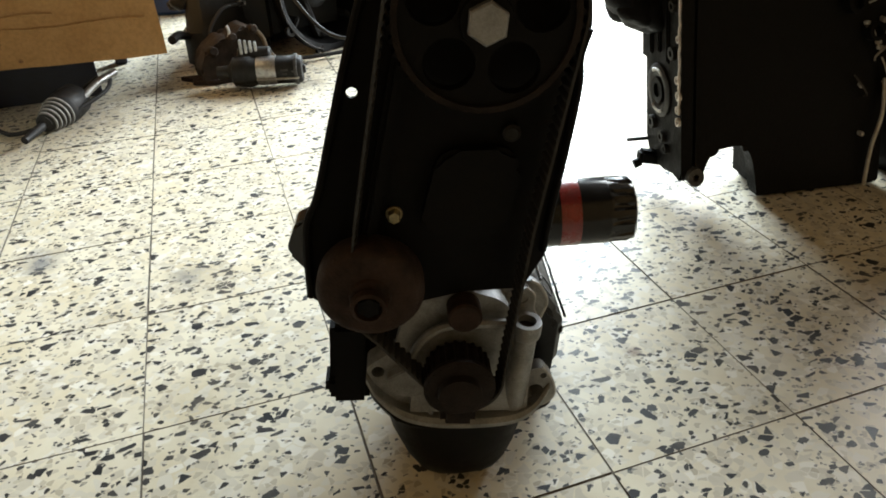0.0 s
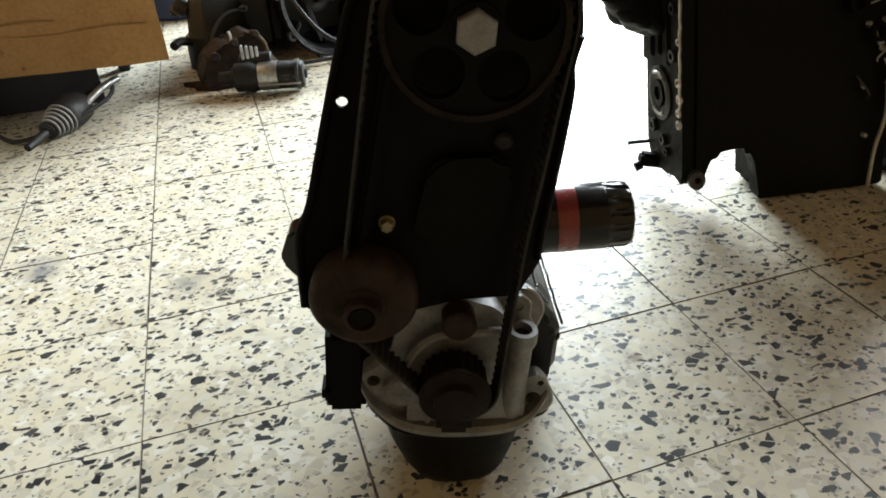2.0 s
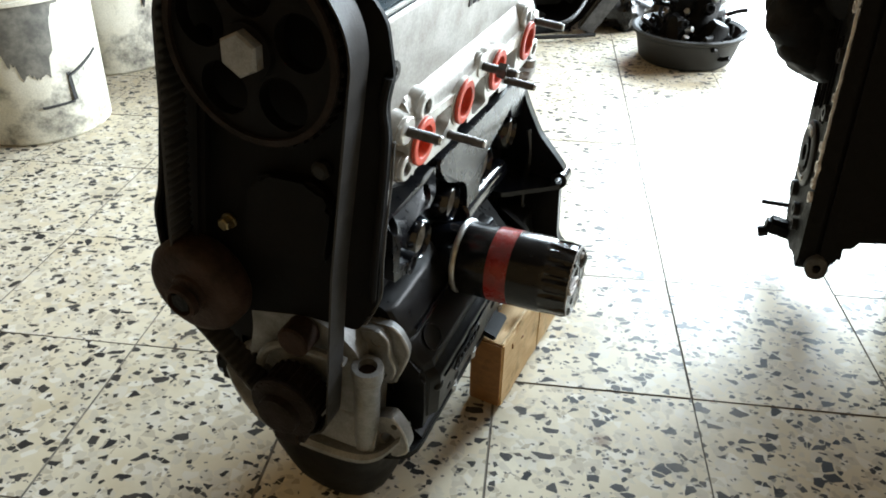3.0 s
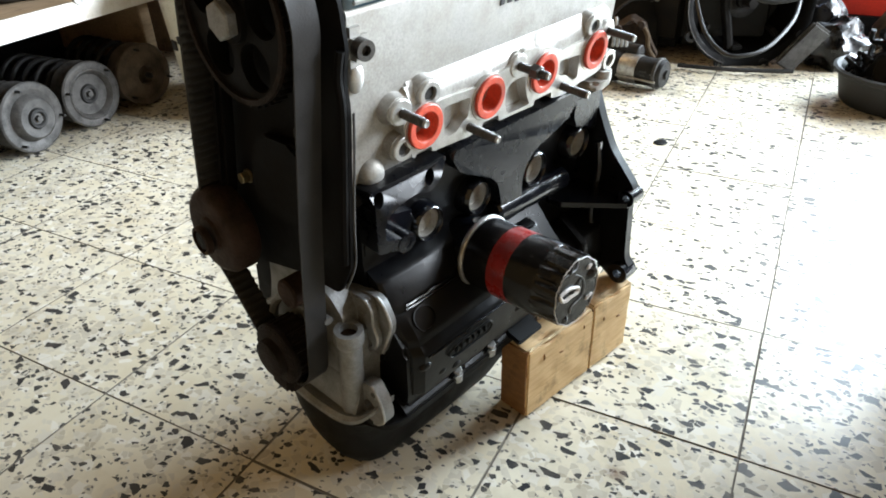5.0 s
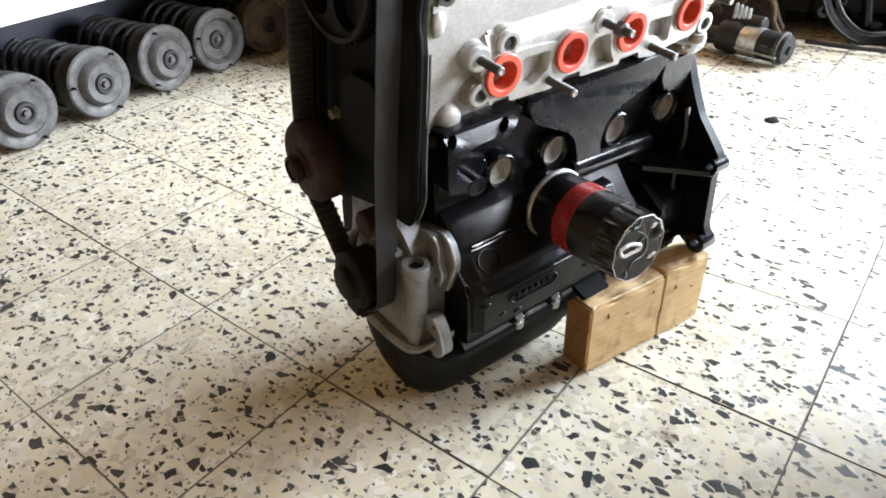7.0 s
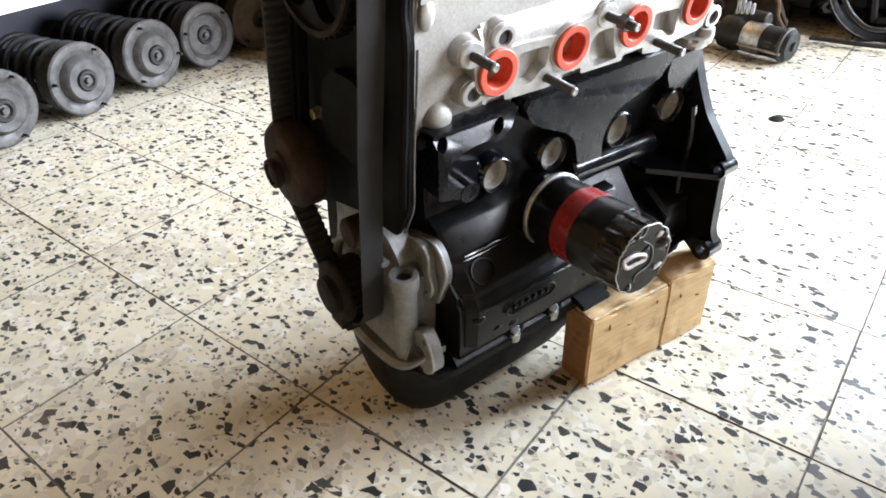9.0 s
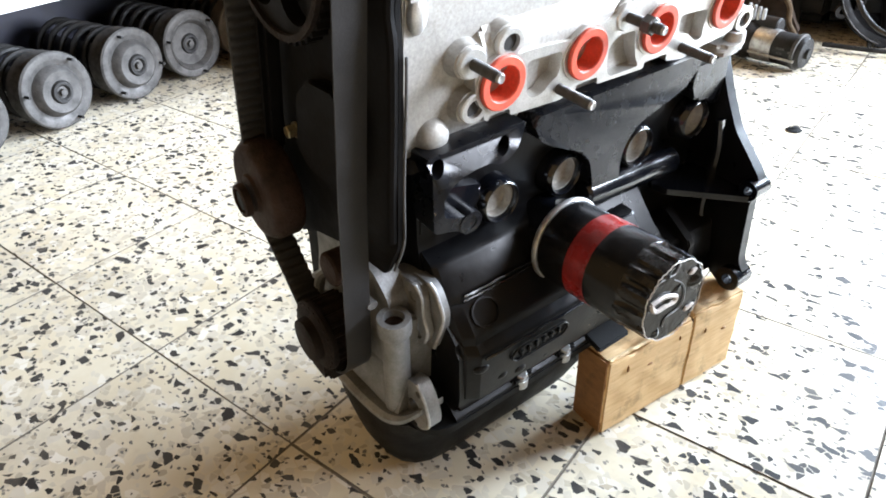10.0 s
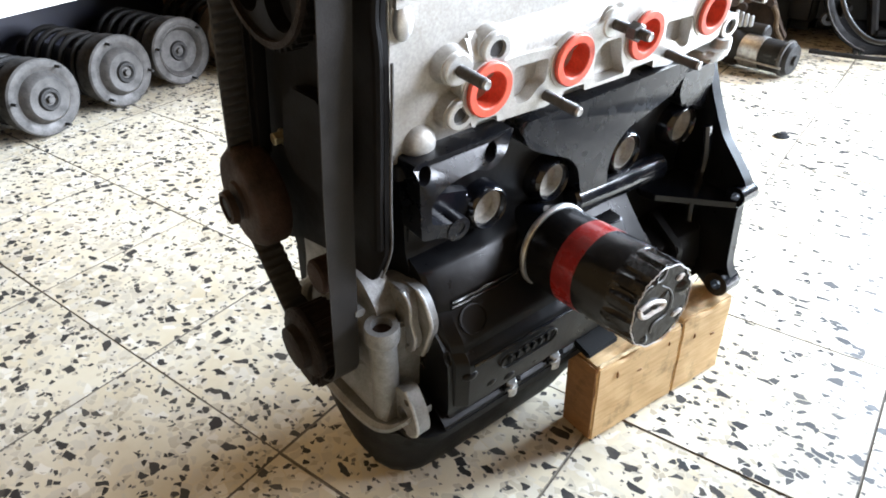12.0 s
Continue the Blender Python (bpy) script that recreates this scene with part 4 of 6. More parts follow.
openings = [circle(v, PORT_W, 0.0150, 24) for v in PORTS]
holed(bm, bar, pockets + openings, "u", 0.084, 0.1015)
ports = part("exhaust_flange", bm, MACHINED, head, "machined exhaust flange face")
for v in PORTS:
    bm = bm_new()
    holed(bm, circle(v, PORT_W, 0.0245, 30), [circle(v, PORT_W, 0.0150, 30)], "u", 0.086, 0.1030)
    part("port_boss", bm, MACHINED, ports)
    bm = bm_new()
    at = aimed((0.0, v, PORT_W), (1, 0, 0))
    lathe(bm, [(0.0146, 0.098), (0.0146, 0.1050), (0.0158, 0.1060), (0.0216, 0.1060), (0.0226, 0.1050), (0.0226, 0.1025)], at, 36)
    seal = part("port_seal", bm, RED_SEAL, ports, "red silicone port seal")
    bm = bm_new()
    lathe(bm, [(0.0149, 0.104), (0.0138, 0.080), (0.0122, 0.077), (0, 0.077)], at, 30)
    part("plug_inside", bm, RED_SEAL, seal)
EARS = ((0.103, 0.4635, 1), (0.0730, 0.4180, 1), (0.3970, 0.4095, 1), (0.354, 0.463, 1))
STUDS = ((0.069, 0.4565, 0.027), (0.1585, 0.4085, 0.033), (0.2265, 0.4535, 0.033), (0.308, 0.4045, 0.031), (0.382, 0.4500, 0.031))
# Each ear's hole ends in a black disc that paints its inner shade.
for v, w, _ in EARS:
    ear = part("ear", boss(v, w, 0.0128, 0.0076), MACHINED, ports)
    part("bore", lathe(bm_new(), [(0.0077, 0.0985), (0.0072, 0.0990), (0, 0.0988)], aimed((0, v, w), (1, 0, 0)), 18), INK_AND_SHADE, ear, "black disc for the shade in the drilled hole")
for v, w, _ in STUDS[::2]:
    part("stud_boss", boss(v, w, 0.0125, 0), MACHINED, ports)
for n, (v, w, long) in enumerate(STUDS):
    bm = bm_new()
    rings = [(0, 0)]
    for k in range(int(long / 0.0016)):
        rings += [(0.0041, 0.0016 * k), (0.0036, 0.0016 * k + 0.0008)]
    rings += [(0.0036, long), (0, long)]
    lathe(bm, rings, aimed((0.100, v, w), (1, 0, 0)), 12)
    if n == 2:
        hexagon(bm, (0.117, v, w), (1, 0, 0), 0.012, 0.008)
    stud = part("stud", bm, STUD_STEEL, ports, "dark threaded manifold stud")
    part("stud_tip", lathe(bm_new(), [(0.0036, 0), (0.0034, 0.001), (0.0028, 0.0018), (0.001, 0.0014), (0, 0.0014)], aimed((0.100 + long, v, w), (1, 0, 0)), 12), STEEL, stud, "bright worn stud tip")
# Shelf over the ports with swollen runners, the dome at the corner, bolts and plugs.
bm = bm_new()
prism(bm, rounded([(0.07, 0.482), (0.086, 0.478), (0.097, 0.462), (0.098, 0.446), (0.07, 0.440)], 0.006), "v", 0.082, 0.392, 0.004)
part("port_shelf", bm, ALUMINIUM, head)
for v, w, r in ((0.097, 0.452, 0.029), (0.184, 0.450, 0.028), (0.269, 0.452, 0.029), (0.361, 0.452, 0.028)):
    bm = bm_new()
    made = bmesh.ops.create_uvsphere(bm, u_segments=24, v_segments=14, radius=r)
    bmesh.ops.transform(bm, matrix=Matrix.Translation((0.074, v, w)) @ pose(0, 0, 0, 0, 28, 0) @ Matrix.Diagonal((0.86, 1.05, 0.95, 1)), verts=made["verts"])
    part("runner", bm, ALUMINIUM, head)
for v, w, r in ((0.103, 0.4635, 0.0142), (0.069, 0.4565, 0.0138), (0.0730, 0.4180, 0.0142), (0.2265, 0.4535, 0.0138), (0.354, 0.463, 0.0142), (0.382, 0.450, 0.0138)):
    bm = bm_new()
    lathe(bm, [(r * 1.5, 0.078), (r * 1.15, 0.086), (r * 1.02, 0.093), (r, 0.0980), (0, 0.0980)], aimed((0, v, w), (1, 0, 0)), 20)
    part("boss_neck", bm, ALUMINIUM, head)
bm = bm_new()
lathe(bm, [(0.0160, 0.0), (0.0140, 0.006), (0.0115, 0.0105), (0.0065, 0.0130), (0, 0.0138)], aimed((0.084, 0.044, 0.399), (1, -0.05, 0.15)), 24)
part("core_dome", bm, ALUMINIUM, head, "round silver core dome")
bm = bm_new()
box(bm, (0.088, 0.028, 0.526), (0.024, 0.026, 0.034), 0.008)
lug = part("corner_lug", bm, ALUMINIUM, head)
bm = bm_new()
lathe(bm, [(0, 0), (0.009, 0), (0.009, 0.010), (0.0045, 0.010), (0.0045, 0.005), (0, 0.005)], aimed((0.100, 0.026, 0.529), (1, -0.1, 0)), 18)
part("socket_bolt", bm, STUD_STEEL, lug, "dark socket-head bolt")
bm = bm_new()
made = bmesh.ops.create_uvsphere(bm, u_segments=16, v_segments=10, radius=0.010)
bmesh.ops.transform(bm, matrix=Matrix.Translation((0.088, 0.030, 0.498)) @ Matrix.Diagonal((0.6, 0.8, 1.4, 1)), verts=made["verts"])
part("oval_boss", bm, MACHINED, head)
# Stamped mark that cannot be read.
for k, high in enumerate((0.010, 0.008, 0.009, 0.008, 0.009, 0.008)):
    part("stamped_bar", box(bm_new(), (0.0878, 0.207 + 0.0105 * k, 0.523 - 0.0008 * k), (0.0014, 0.0062, high), 0.0004), INK_AND_SHADE, head)
# Side rail and lug at the flywheel end.
bm = bm_new()
prism(bm, rounded([(0.078, 0.362), (0.108, 0.366), (0.113, 0.380), (0.110, 0.402), (0.098, 0.410), (0.078, 0.410)], 0.007, 4), "w", 0.3800, 0.3905, 0.004, 3)
lathe(bm, [(0.004, 0.010), (0.0095, 0.010), (0.0105, 0.004), (0.012, -0.006)], Matrix.Translation((0.101, 0.392, 0.389)), 18)
part("end_lug", bm, ALUMINIUM, head)

# Valve cover, dark and glossy.
bm = bm_new()
loft(bm, [[(u, v, w) for u, v in rectangle(-0.062 + g, 0.0875 - g, 0.018 + g, 0.412 - g, 0.015)] for w, g in ((0.556, 0.0), (0.565, 0.0), (0.568, 0.003), (0.570, 0.012), (0.600, 0.018), (0.616, 0.024), (0.622, 0.036))])
cover = part("valve_cover", bm, COVER_BLUE, engine, "glossy dark blue-green valve cover")
for v in (0.06, 0.16, 0.26, 0.36):
    part("cover_rib", box(bm_new(), (0.0, v, 0.624), (0.11, 0.012, 0.008), 0.003), COVER_BLUE, cover)
part("cover_seam", box(bm_new(), (0.0875, 0.215, 0.5605), (0.004, 0.37, 0.004), 0.0012), STEEL, cover, "bright worn cover edge")

# Oil filter, screwed into the block.
FORM.clear()
FILTER_AT = aimed((0.106, 0.166, 0.2347), (0.1164, -0.0024, 0.0155)) @ pose(0, 0, 0.0036) @ Matrix.Diagonal((0.97, 0.97, 0.913, 1))
bm = bm_new()
lathe(bm, [(0, -0.045), (0.030, -0.045), (0.032, -0.02), (0.036, -0.006), (0.036, 0.004), (0, 0.004)], FILTER_AT, 36)
part("filter_mount", bm, BLACK_PAINT, block)
bm = bm_new()
lathe(bm, [(0, 0.006), (0.0368, 0.006), (0.0385, 0.008), (0.0385, 0.0975), (0.0375, 0.0995), (0, 0.0995)], FILTER_AT, 56)
oil_filter = part("oil_filter", bm, FILTER_BLACK, engine, "glossy black oil filter with a red band")
bm = bm_new()
lathe(bm, [(0.0340, 0.0005), (0.0395, 0.0005), (0.0408, 0.002), (0.0408, 0.005), (0.0395, 0.0068), (0.0340, 0.0068)], FILTER_AT, 56)
part("seam_ring", bm, STEEL, oil_filter, "bright rolled seam ring")
bm = bm_new()
lathe(bm, [(0.0383, 0.040), (0.0388, 0.0402), (0.0388, 0.0640), (0.0383, 0.0642)], FILTER_AT, 56)
band = part("red_band", bm, FILTER_RED, oil_filter, "red printed band")
# Fluted end: coarse grip notches that deepen towards the shoulder, uneven like creased foil.
bm = bm_new()
n, rings = 112, []
for r, h, depth in ((0.0381, 0.096, 0.0), (0.0379, 0.100, 0.0006), (0.0376, 0.106, 0.0026), (0.0374, 0.116, 0.0036), (0.0371, 0.1225, 0.0036), (0.0364, 0.1262, 0.0028), (0.0352, 0.1282, 0.0016)):
    ring = []
    for k in range(n):
        a = math.tau * k / n
        notch = max(0.0, math.sin(14 * a)) ** 0.6
        crease = 0.0012 * noise.noise(Vector((math.cos(a) * 6, math.sin(a) * 6, h * 160))) if depth else 0.0
        q = r - depth * notch + crease
        ring.append(FILTER_AT @ Vector((q * math.cos(a), q * math.sin(a), h)))
    rings.append(ring)
loft(bm, rings)
end = part("fluted_end", bm, FOIL_BLACK, oil_filter, "fluted end cap in creased black foil", sharp=32)
# End face: foil sunk into the dished end, with folds that run across it.
bm = bm_new()
rows, spokes = [], 72
for step in range(15):
    r = 0.0354 * (1 - step / 14.0) if step else 0.0354
    row = []
    for k in range(spokes):
        a = math.tau * k / spokes
        x, y = r * math.cos(a), r * math.sin(a)
        fold = 0.0085 * noise.noise(Vector((x * 55, y * 55, 3.1))) + 0.0020 * noise.noise(Vector((x * 95, y * 95, 7.7)))
        dish = -0.0012 * math.sin(min(1.0, (0.0354 - r) / 0.010) * math.pi / 2)
        row.append(FILTER_AT @ Vector((x, y, 0.1279 + dish + fold * min(1.0, (0.0354 - r) / 0.004))))
    rows.append(row)
loft(bm, rows[:-1] + [[FILTER_AT @ Vector((0.0002 * math.cos(math.tau * k / spokes), 0.0002 * math.sin(math.tau * k / spokes), 0.1270)) for k in range(spokes)]])
part("end_face", bm, FOIL_BLACK, end, "crumpled glossy black foil", sharp=30)


def foil_loop(points, r, label):
    bm = tube(bm_new(), smooth_path(points, 5), r, 6)
    bmesh.ops.transform(bm, matrix=FILTER_AT, verts=bm.verts)
    part("foil_scrap", bm, FILM if r > 0.0007 else BOLT_STEEL, end, label)


# Torn pale foil: a ragged rim, one open loop and a few worn patches. Highlights on two long folds are painted as pale
# crests.
rng = random.Random(4)
foil_loop([(0.0095, 0.0285, 0.1292), (0.0110, 0.0200, 0.1296), (0.0100, 0.0110, 0.1298), (0.0045, -0.0005, 0.1296), (0.0000, 0.0015, 0.1294), (0.0005, 0.0120, 0.1296), (0.0000, 0.0205, 0.1296), (0.0035, 0.0265, 0.1294), (0.0095, 0.0285, 0.1292)], 0.0020, "torn pale foil loop")
foil_loop([(0.0040, -0.0230, 0.1288), (0.0095, -0.0245, 0.1292), (0.0070, -0.0310, 0.1290), (0.0020, -0.0305, 0.1288)], 0.0008, "torn pale foil curl")
foil_loop([(0.0150, 0.0310, 0.1284), (0.0255, 0.0235, 0.1290), (0.0275, 0.0150, 0.1292), (0.0275, 0.0040, 0.1292), (0.0345, -0.0005, 0.1286)], 0.0006, "pale highlight along the crest of a fold")
foil_loop([(-0.0205, 0.0108, 0.1288), (-0.0130, 0.0078, 0.1290), (-0.0095, -0.0080, 0.1292), (0.0015, -0.0118, 0.1292), (0.0125, -0.0075, 0.1292), (0.0215, 0.0038, 0.1290)], 0.0006, "pale highlight along the crest of a fold")
for px, py, long, wide, turn in ((0.0198, -0.0186, 0.0115, 0.0040, -76), (-0.0158, -0.0210, 0.0125, 0.0046, -80), (0.0045, 0.0262, 0.0080, 0.0055, 40)):
    bm = bm_new()
    shape = [(px + math.cos(radians(turn)) * x - math.sin(radians(turn)) * y, py + math.sin(radians(turn)) * x + math.cos(radians(turn)) * y) for x, y in
             [(0.5 * long * math.cos(a) * rng.uniform(0.75, 1.1), 0.5 * wide * math.sin(a) * rng.uniform(0.6, 1.2)) for a in (math.tau * k / 12 for k in range(12))]]
    prism(bm, shape, "w", 0.1255, 0.1300, 0.0008)
    bmesh.ops.transform(bm, matrix=FILTER_AT, verts=bm.verts)
    part("foil_scrap", bm, FILM, end, "torn pale foil scrap")
wrinkle = [(0.0356 * math.cos(math.tau * k / 84) * (1 + 0.020 * math.sin(k * 0.9) + 0.012 * math.sin(k * 0.31)), 0.0356 * math.sin(math.tau * k / 84) * (1 + 0.020 * math.sin(k * 0.9) + 0.012 * math.cos(k * 0.47)), 0.1286 + 0.0006 * math.sin(k * 3.3)) for k in range(84)]
bm = tube(bm_new(), wrinkle, 0.0005, 5, True)
bmesh.ops.transform(bm, matrix=FILTER_AT, verts=bm.verts)
part("foil_edge", bm, FILM, end, "torn pale foil edge")

# ---- the wooden block under the sump rail ----
block_at = pose(0.0095, -0.0485, 0, 0, 0, -20) @ Matrix.Diagonal((0.9, 0.968, 1.0, 1))
timber = thing("wooden_block", block_at, "rough sawn pine block propping the engine", "wood block")
for y0, y1, high in ((0.0, 0.1283, 0.104), (0.1287, 0.212, 0.106)):
    bm = box(bm_new(), (-0.024, (y0 + y1) / 2, high / 2), (0.048, y1 - y0, high), 0.0025)
    bmesh.ops.subdivide_edges(bm, edges=[e for e in bm.edges if e.calc_length() > 0.03], cuts=14, use_grid_fill=True)
    for v in bm.verts:
        p = v.co.copy()
        v.co.x += 0.0012 * noise.noise(p * 45) if p.x > -0.01 else 0
        if p.z > high - 0.006:
            chip = max(0, noise.noise(Vector((0, p.y * 38, 2.0))) + 0.15) if p.x > -0.012 else 0
            v.co.z += 0.0042 * noise.noise(p * 38 + Vector((4, 0, 0))) - 0.0012 - 0.009 * chip
            v.co.x -= 0.0035 * max(0, noise.noise(p * 60)) + 0.004 * chip if p.x > -0.01 else 0
    plank = part("plank", bm, PINE, timber)
    if y0 == 0:
        part("end_grain", prism(bm_new(), rounded([(-0.0455, 0.003), (-0.0025, 0.003), (-0.0025, 0.1005), (-0.0455, 0.1005)], 0.002), "v", -0.0012, 0.002), SHADED_END_GRAIN, plank, "end grain darkened for shade")
# Knots, nail holes and dents on the long face, and the pale splintered edge along its top.
for y, z, r, tall in ((0.030, 0.080, 0.0026, 1.8), (0.064, 0.070, 0.0022, 0.5), (0.108, 0.084, 0.0016, 1.9), (0.152, 0.074, 0.0022, 1.7), (0.186, 0.062, 0.0024, 0.6)):
    part("knot", lathe(bm_new(), [(0, 0.0016), (r * 0.6, 0.0015), (r, 0.0002), (r, -0.002)], aimed((0.0, y, z), (1, 0, 0)) @ Matrix.Diagonal((tall, 1 / tall, 1, 1)), 12), SHADED_END_GRAIN, timber, "dark knot")
bm = bm_new()
spine = [Vector((-0.0035 + 0.0012 * noise.noise(Vector((k * 0.7, 1, 0))), 0.004 + 0.0031 * k, 0.1012 + 0.0012 * noise.noise(Vector((k * 0.45, 5, 0))))) for k in range(39)]
tube(bm, spine, 0.0022, 5)
for v in bm.verts:
    v.co += Vector((0.001, 0, 0.0014)) * noise.noise(v.co * 260)
part("splintered_edge", bm, FRESH_PINE, timber, "pale splintered top edge")
# Black strip set into the gap between the two planks.
part("gap_stain", box(bm_new(), (-0.025, 0.1285, 0.05), (0.0455, 0.0014, 0.098)), INK_AND_SHADE, timber, "dark joint between the planks")

# ---- things round the engine ----


def spring_strut(at, disc_mat, label, turn, dished=0):
    """A suspension strut lying on its side: top plate with rings and studs, coil spring, damper tube."""
    strut = thing("suspension_strut", at, label, "car part", "struts under the shelf")
    axis = pose(0, 0, 0, 0, -90, 0) @ pose(0, 0, 0, 0, 0, turn)
    if dished == 1:
        dome = [(0, 0.012), (0.030, 0.012), (0.046, 0.010), (0.052, 0.0), (0.055, -0.002)]
    elif dished == 2:
        dome = [(0.020, 0.02), (0.022, -0.008), (0.026, -0.010), (0.050, -0.004)]
    else:
        dome = [(0, -0.014), (0.024, -0.014), (0.040, -0.016), (0.045, -0.012), (0.051, 0.002)]
    plate = part("top_plate", lathe(bm_new(), dome + [(0.058, 0.0), (0.061, -0.0015), (0.072, -0.001), (0.0755, 0.002), (0.0755, 0.006), (0.0730, 0.009), (0.050, 0.014), (0, 0.014)], axis, 44), disc_mat, strut)
    lift = 0.014 if dished == 1 else -0.012
    if dished != 2:
        part("bearing_ring", lathe(bm_new(), [(0.012, lift + 0.004), (0.012, lift - 0.004), (0.015, lift - 0.007), (0.020, lift - 0.007), (0.023, lift - 0.002), (0.024, lift + 0.004)], axis, 32), DARK_IRON, plate)
    part("rod_nut", hexagon(bm_new(), axis @ Vector((0, 0, lift + 0.002)), axis.to_3x3() @ Vector((0, 0, -1)), 0.013, 0.012), DARK_IRON if dished == 2 else disc_mat, plate)
    for k in range(3):
        a = math.tau * k / 3 + 0.5
        bm = bm_new()
        rod(bm, axis @ Vector((0.066 * math.cos(a), 0.066 * math.sin(a), 0.008)), axis @ Vector((0.066 * math.cos(a), 0.066 * math.sin(a), -0.016)), 0.0030, 10)
        part("mount_stud", bm, DARK_IRON, plate)
    part("spring_seat", lathe(bm_new(), [(0.055, 0.012), (0.070, 0.016), (0.073, 0.045), (0.062, 0.052), (0.055, 0.045)], axis, 36), disc_mat, strut)
    coil = [axis @ Vector((0.064 * math.cos(math.tau * t / 20), 0.064 * math.sin(math.tau * t / 20), 0.05 + 0.0020 * t)) for t in range(100)]
    part("coil_spring", tube(bm_new(), coil, 0.0065, 8), DARK_IRON, strut, "dirty black coil spring")
    part("damper_tube", rod(bm_new(), axis @ Vector((0, 0, 0.03)), axis @ Vector((0, 0, 0.42)), 0.026, 20, 0.003), DARK_IRON, strut)
    return strut


spring_strut(pose(-1.283, 0.058, 0.0835, 0, 0, 8) @ Matrix.Scale(1.06, 4), DUSTY_STEEL, "dusty grey suspension strut lying under the shelf", 10)
spring_strut(pose(-1.303, 0.245, 0.0835, 0, 0, 6) @ Matrix.Scale(1.06, 4), DUSTY_STEEL, "dusty grey suspension strut with a scratched top plate under the shelf", 75)
spring_strut(pose(-1.313, 0.412, 0.0835, 0, 0, 1) @ Matrix.Scale(1.06, 4), DUSTY_STEEL, "dusty grey suspension strut with a dished top plate under the shelf", 140, 1)
spring_strut(pose(-1.320, 0.582, 0.0835, 0, 0, -4) @ Matrix.Scale(1.06, 4), SHADED_RUSTY_DISC, "brown dusty suspension strut in the shade under the shelf", 200, 2)
spring_strut(pose(-1.262, -0.130, 0.0835, 0, 0, 7) @ Matrix.Scale(1.06, 4), DUSTY_STEEL, "dusty grey suspension strut lying under the shelf", 250)

# Low shelf with a white front edge.
shelf = thing("low_shelf", pose(-1.258, -0.1, 0, 0, 0, 4.8) @ Matrix.Scale(1.07, 4), "low wooden shelf with a white painted front edge", "shelf")
part("board", box(bm_new(), (-0.315, 0.09, 0.266), (0.62, 2.0, 0.024), 0.002), SHELF_WOOD, shelf)
part("front_edge", box(bm_new(), (0.006, 0.09, 0.261), (0.014, 2.0, 0.042), 0.003), WHITE_EDGE, shelf, "white painted front edge")
# The middle one is an added partition that keeps the strut bay dark.
for y in (-0.85, 0.73, 1.06):
    part("leg", box(bm_new(), (-0.30, y, 0.127), (0.5, 0.035, 0.254), 0.002), SHELF_WOOD, shelf)
# Added dark sheet: stands in for the deep shade behind the struts.
part("back_panel", box(bm_new(), (-0.36, 0.10, 0.127), (0.02, 1.86, 0.250), 0.002), NAVY, shelf, "dark backing added for the shade under the shelf")
bm = bm_new()
lathe(bm, [(0, 0), (0.012, 0), (0.011, 0.01), (0.004, 0.012), (0.004, 0.03), (0, 0.03)], aimed((-1.295, 0.43, 0.303), (1, 0, 0.3)), 14)
part("valve_stem", bm, STEEL, None, "small bright metal fitting lying on the shelf edge", category="fitting")


def casting(name, at, label, category, seed, size, mat=DARK_IRON, bits=7):
    """An oily cast part: a faceted body with bosses, pipes, ribs and bolt heads."""
    rng = random.Random(seed)
    ob = thing(name, at, label, category)
    sx, sy, sz = size
    bm = bm_new()
    outline = [(math.cos(a) * sx * rng.uniform(0.38, 0.52), math.sin(a) * sy * rng.uniform(0.38, 0.52)) for a in (math.tau * k / 11 for k in range(11))]
    loft(bm, [[(x * g, y * g, sz * h) for x, y in outline] for h, g in ((0.0, 0.82), (0.06, 1.0), (0.5, 0.97), (0.55, 0.86), (0.92, 0.76), (1.0, 0.6))])
    body = part("housing", bm, mat, ob)
    for k in range(bits):
        a, h = rng.uniform(0, math.tau), rng.uniform(0.2, 0.95) * sz
        out = Vector((math.cos(a) * sx * 0.36, math.sin(a) * sy * 0.36, h))
        way = Vector((math.cos(a), math.sin(a), rng.uniform(-0.1, 0.9))).normalized()
        bm = bm_new()
        if k % 3 == 0:
            r = rng.uniform(0.12, 0.22) * min(size)
            lathe(bm, [(0, 0), (r, 0), (r, r), (r * 0.8, r * 1.3), (r * 0.5, r * 1.3), (r * 0.5, r), (0, r)], aimed(out, way), 18)
            part("boss", bm, mat, body)
        elif k % 3 == 1:
            reach = min(0.4 * min(size), 0.05)
            tube(bm, smooth_path([out, out + way * reach, out + way * reach * 1.3 + Vector((rng.uniform(-1, 1), rng.uniform(-1, 1), rng.uniform(-0.2, 1))) * reach * 0.7]), 0.08 * min(size), 8)
            part("pipe_stub", bm, mat, body)
        else:
            hexagon(bm, out, way, 0.014, 0.016)
            part("bolt", bm, STEEL, body)
    return ob


# Dark lumps of spares on the shelf.
casting("spare_part", pose(-1.45, 0.06, 0.2990, 0, 0, 20), "dark oily casting lying on the shelf", "car part", 11, (0.2, 0.2, 0.12))
casting("spare_part", pose(-1.51, 0.41, 0.2990, 0, 0, 70), "dark oily casting lying on the shelf", "car part", 12, (0.24, 0.2, 0.14))


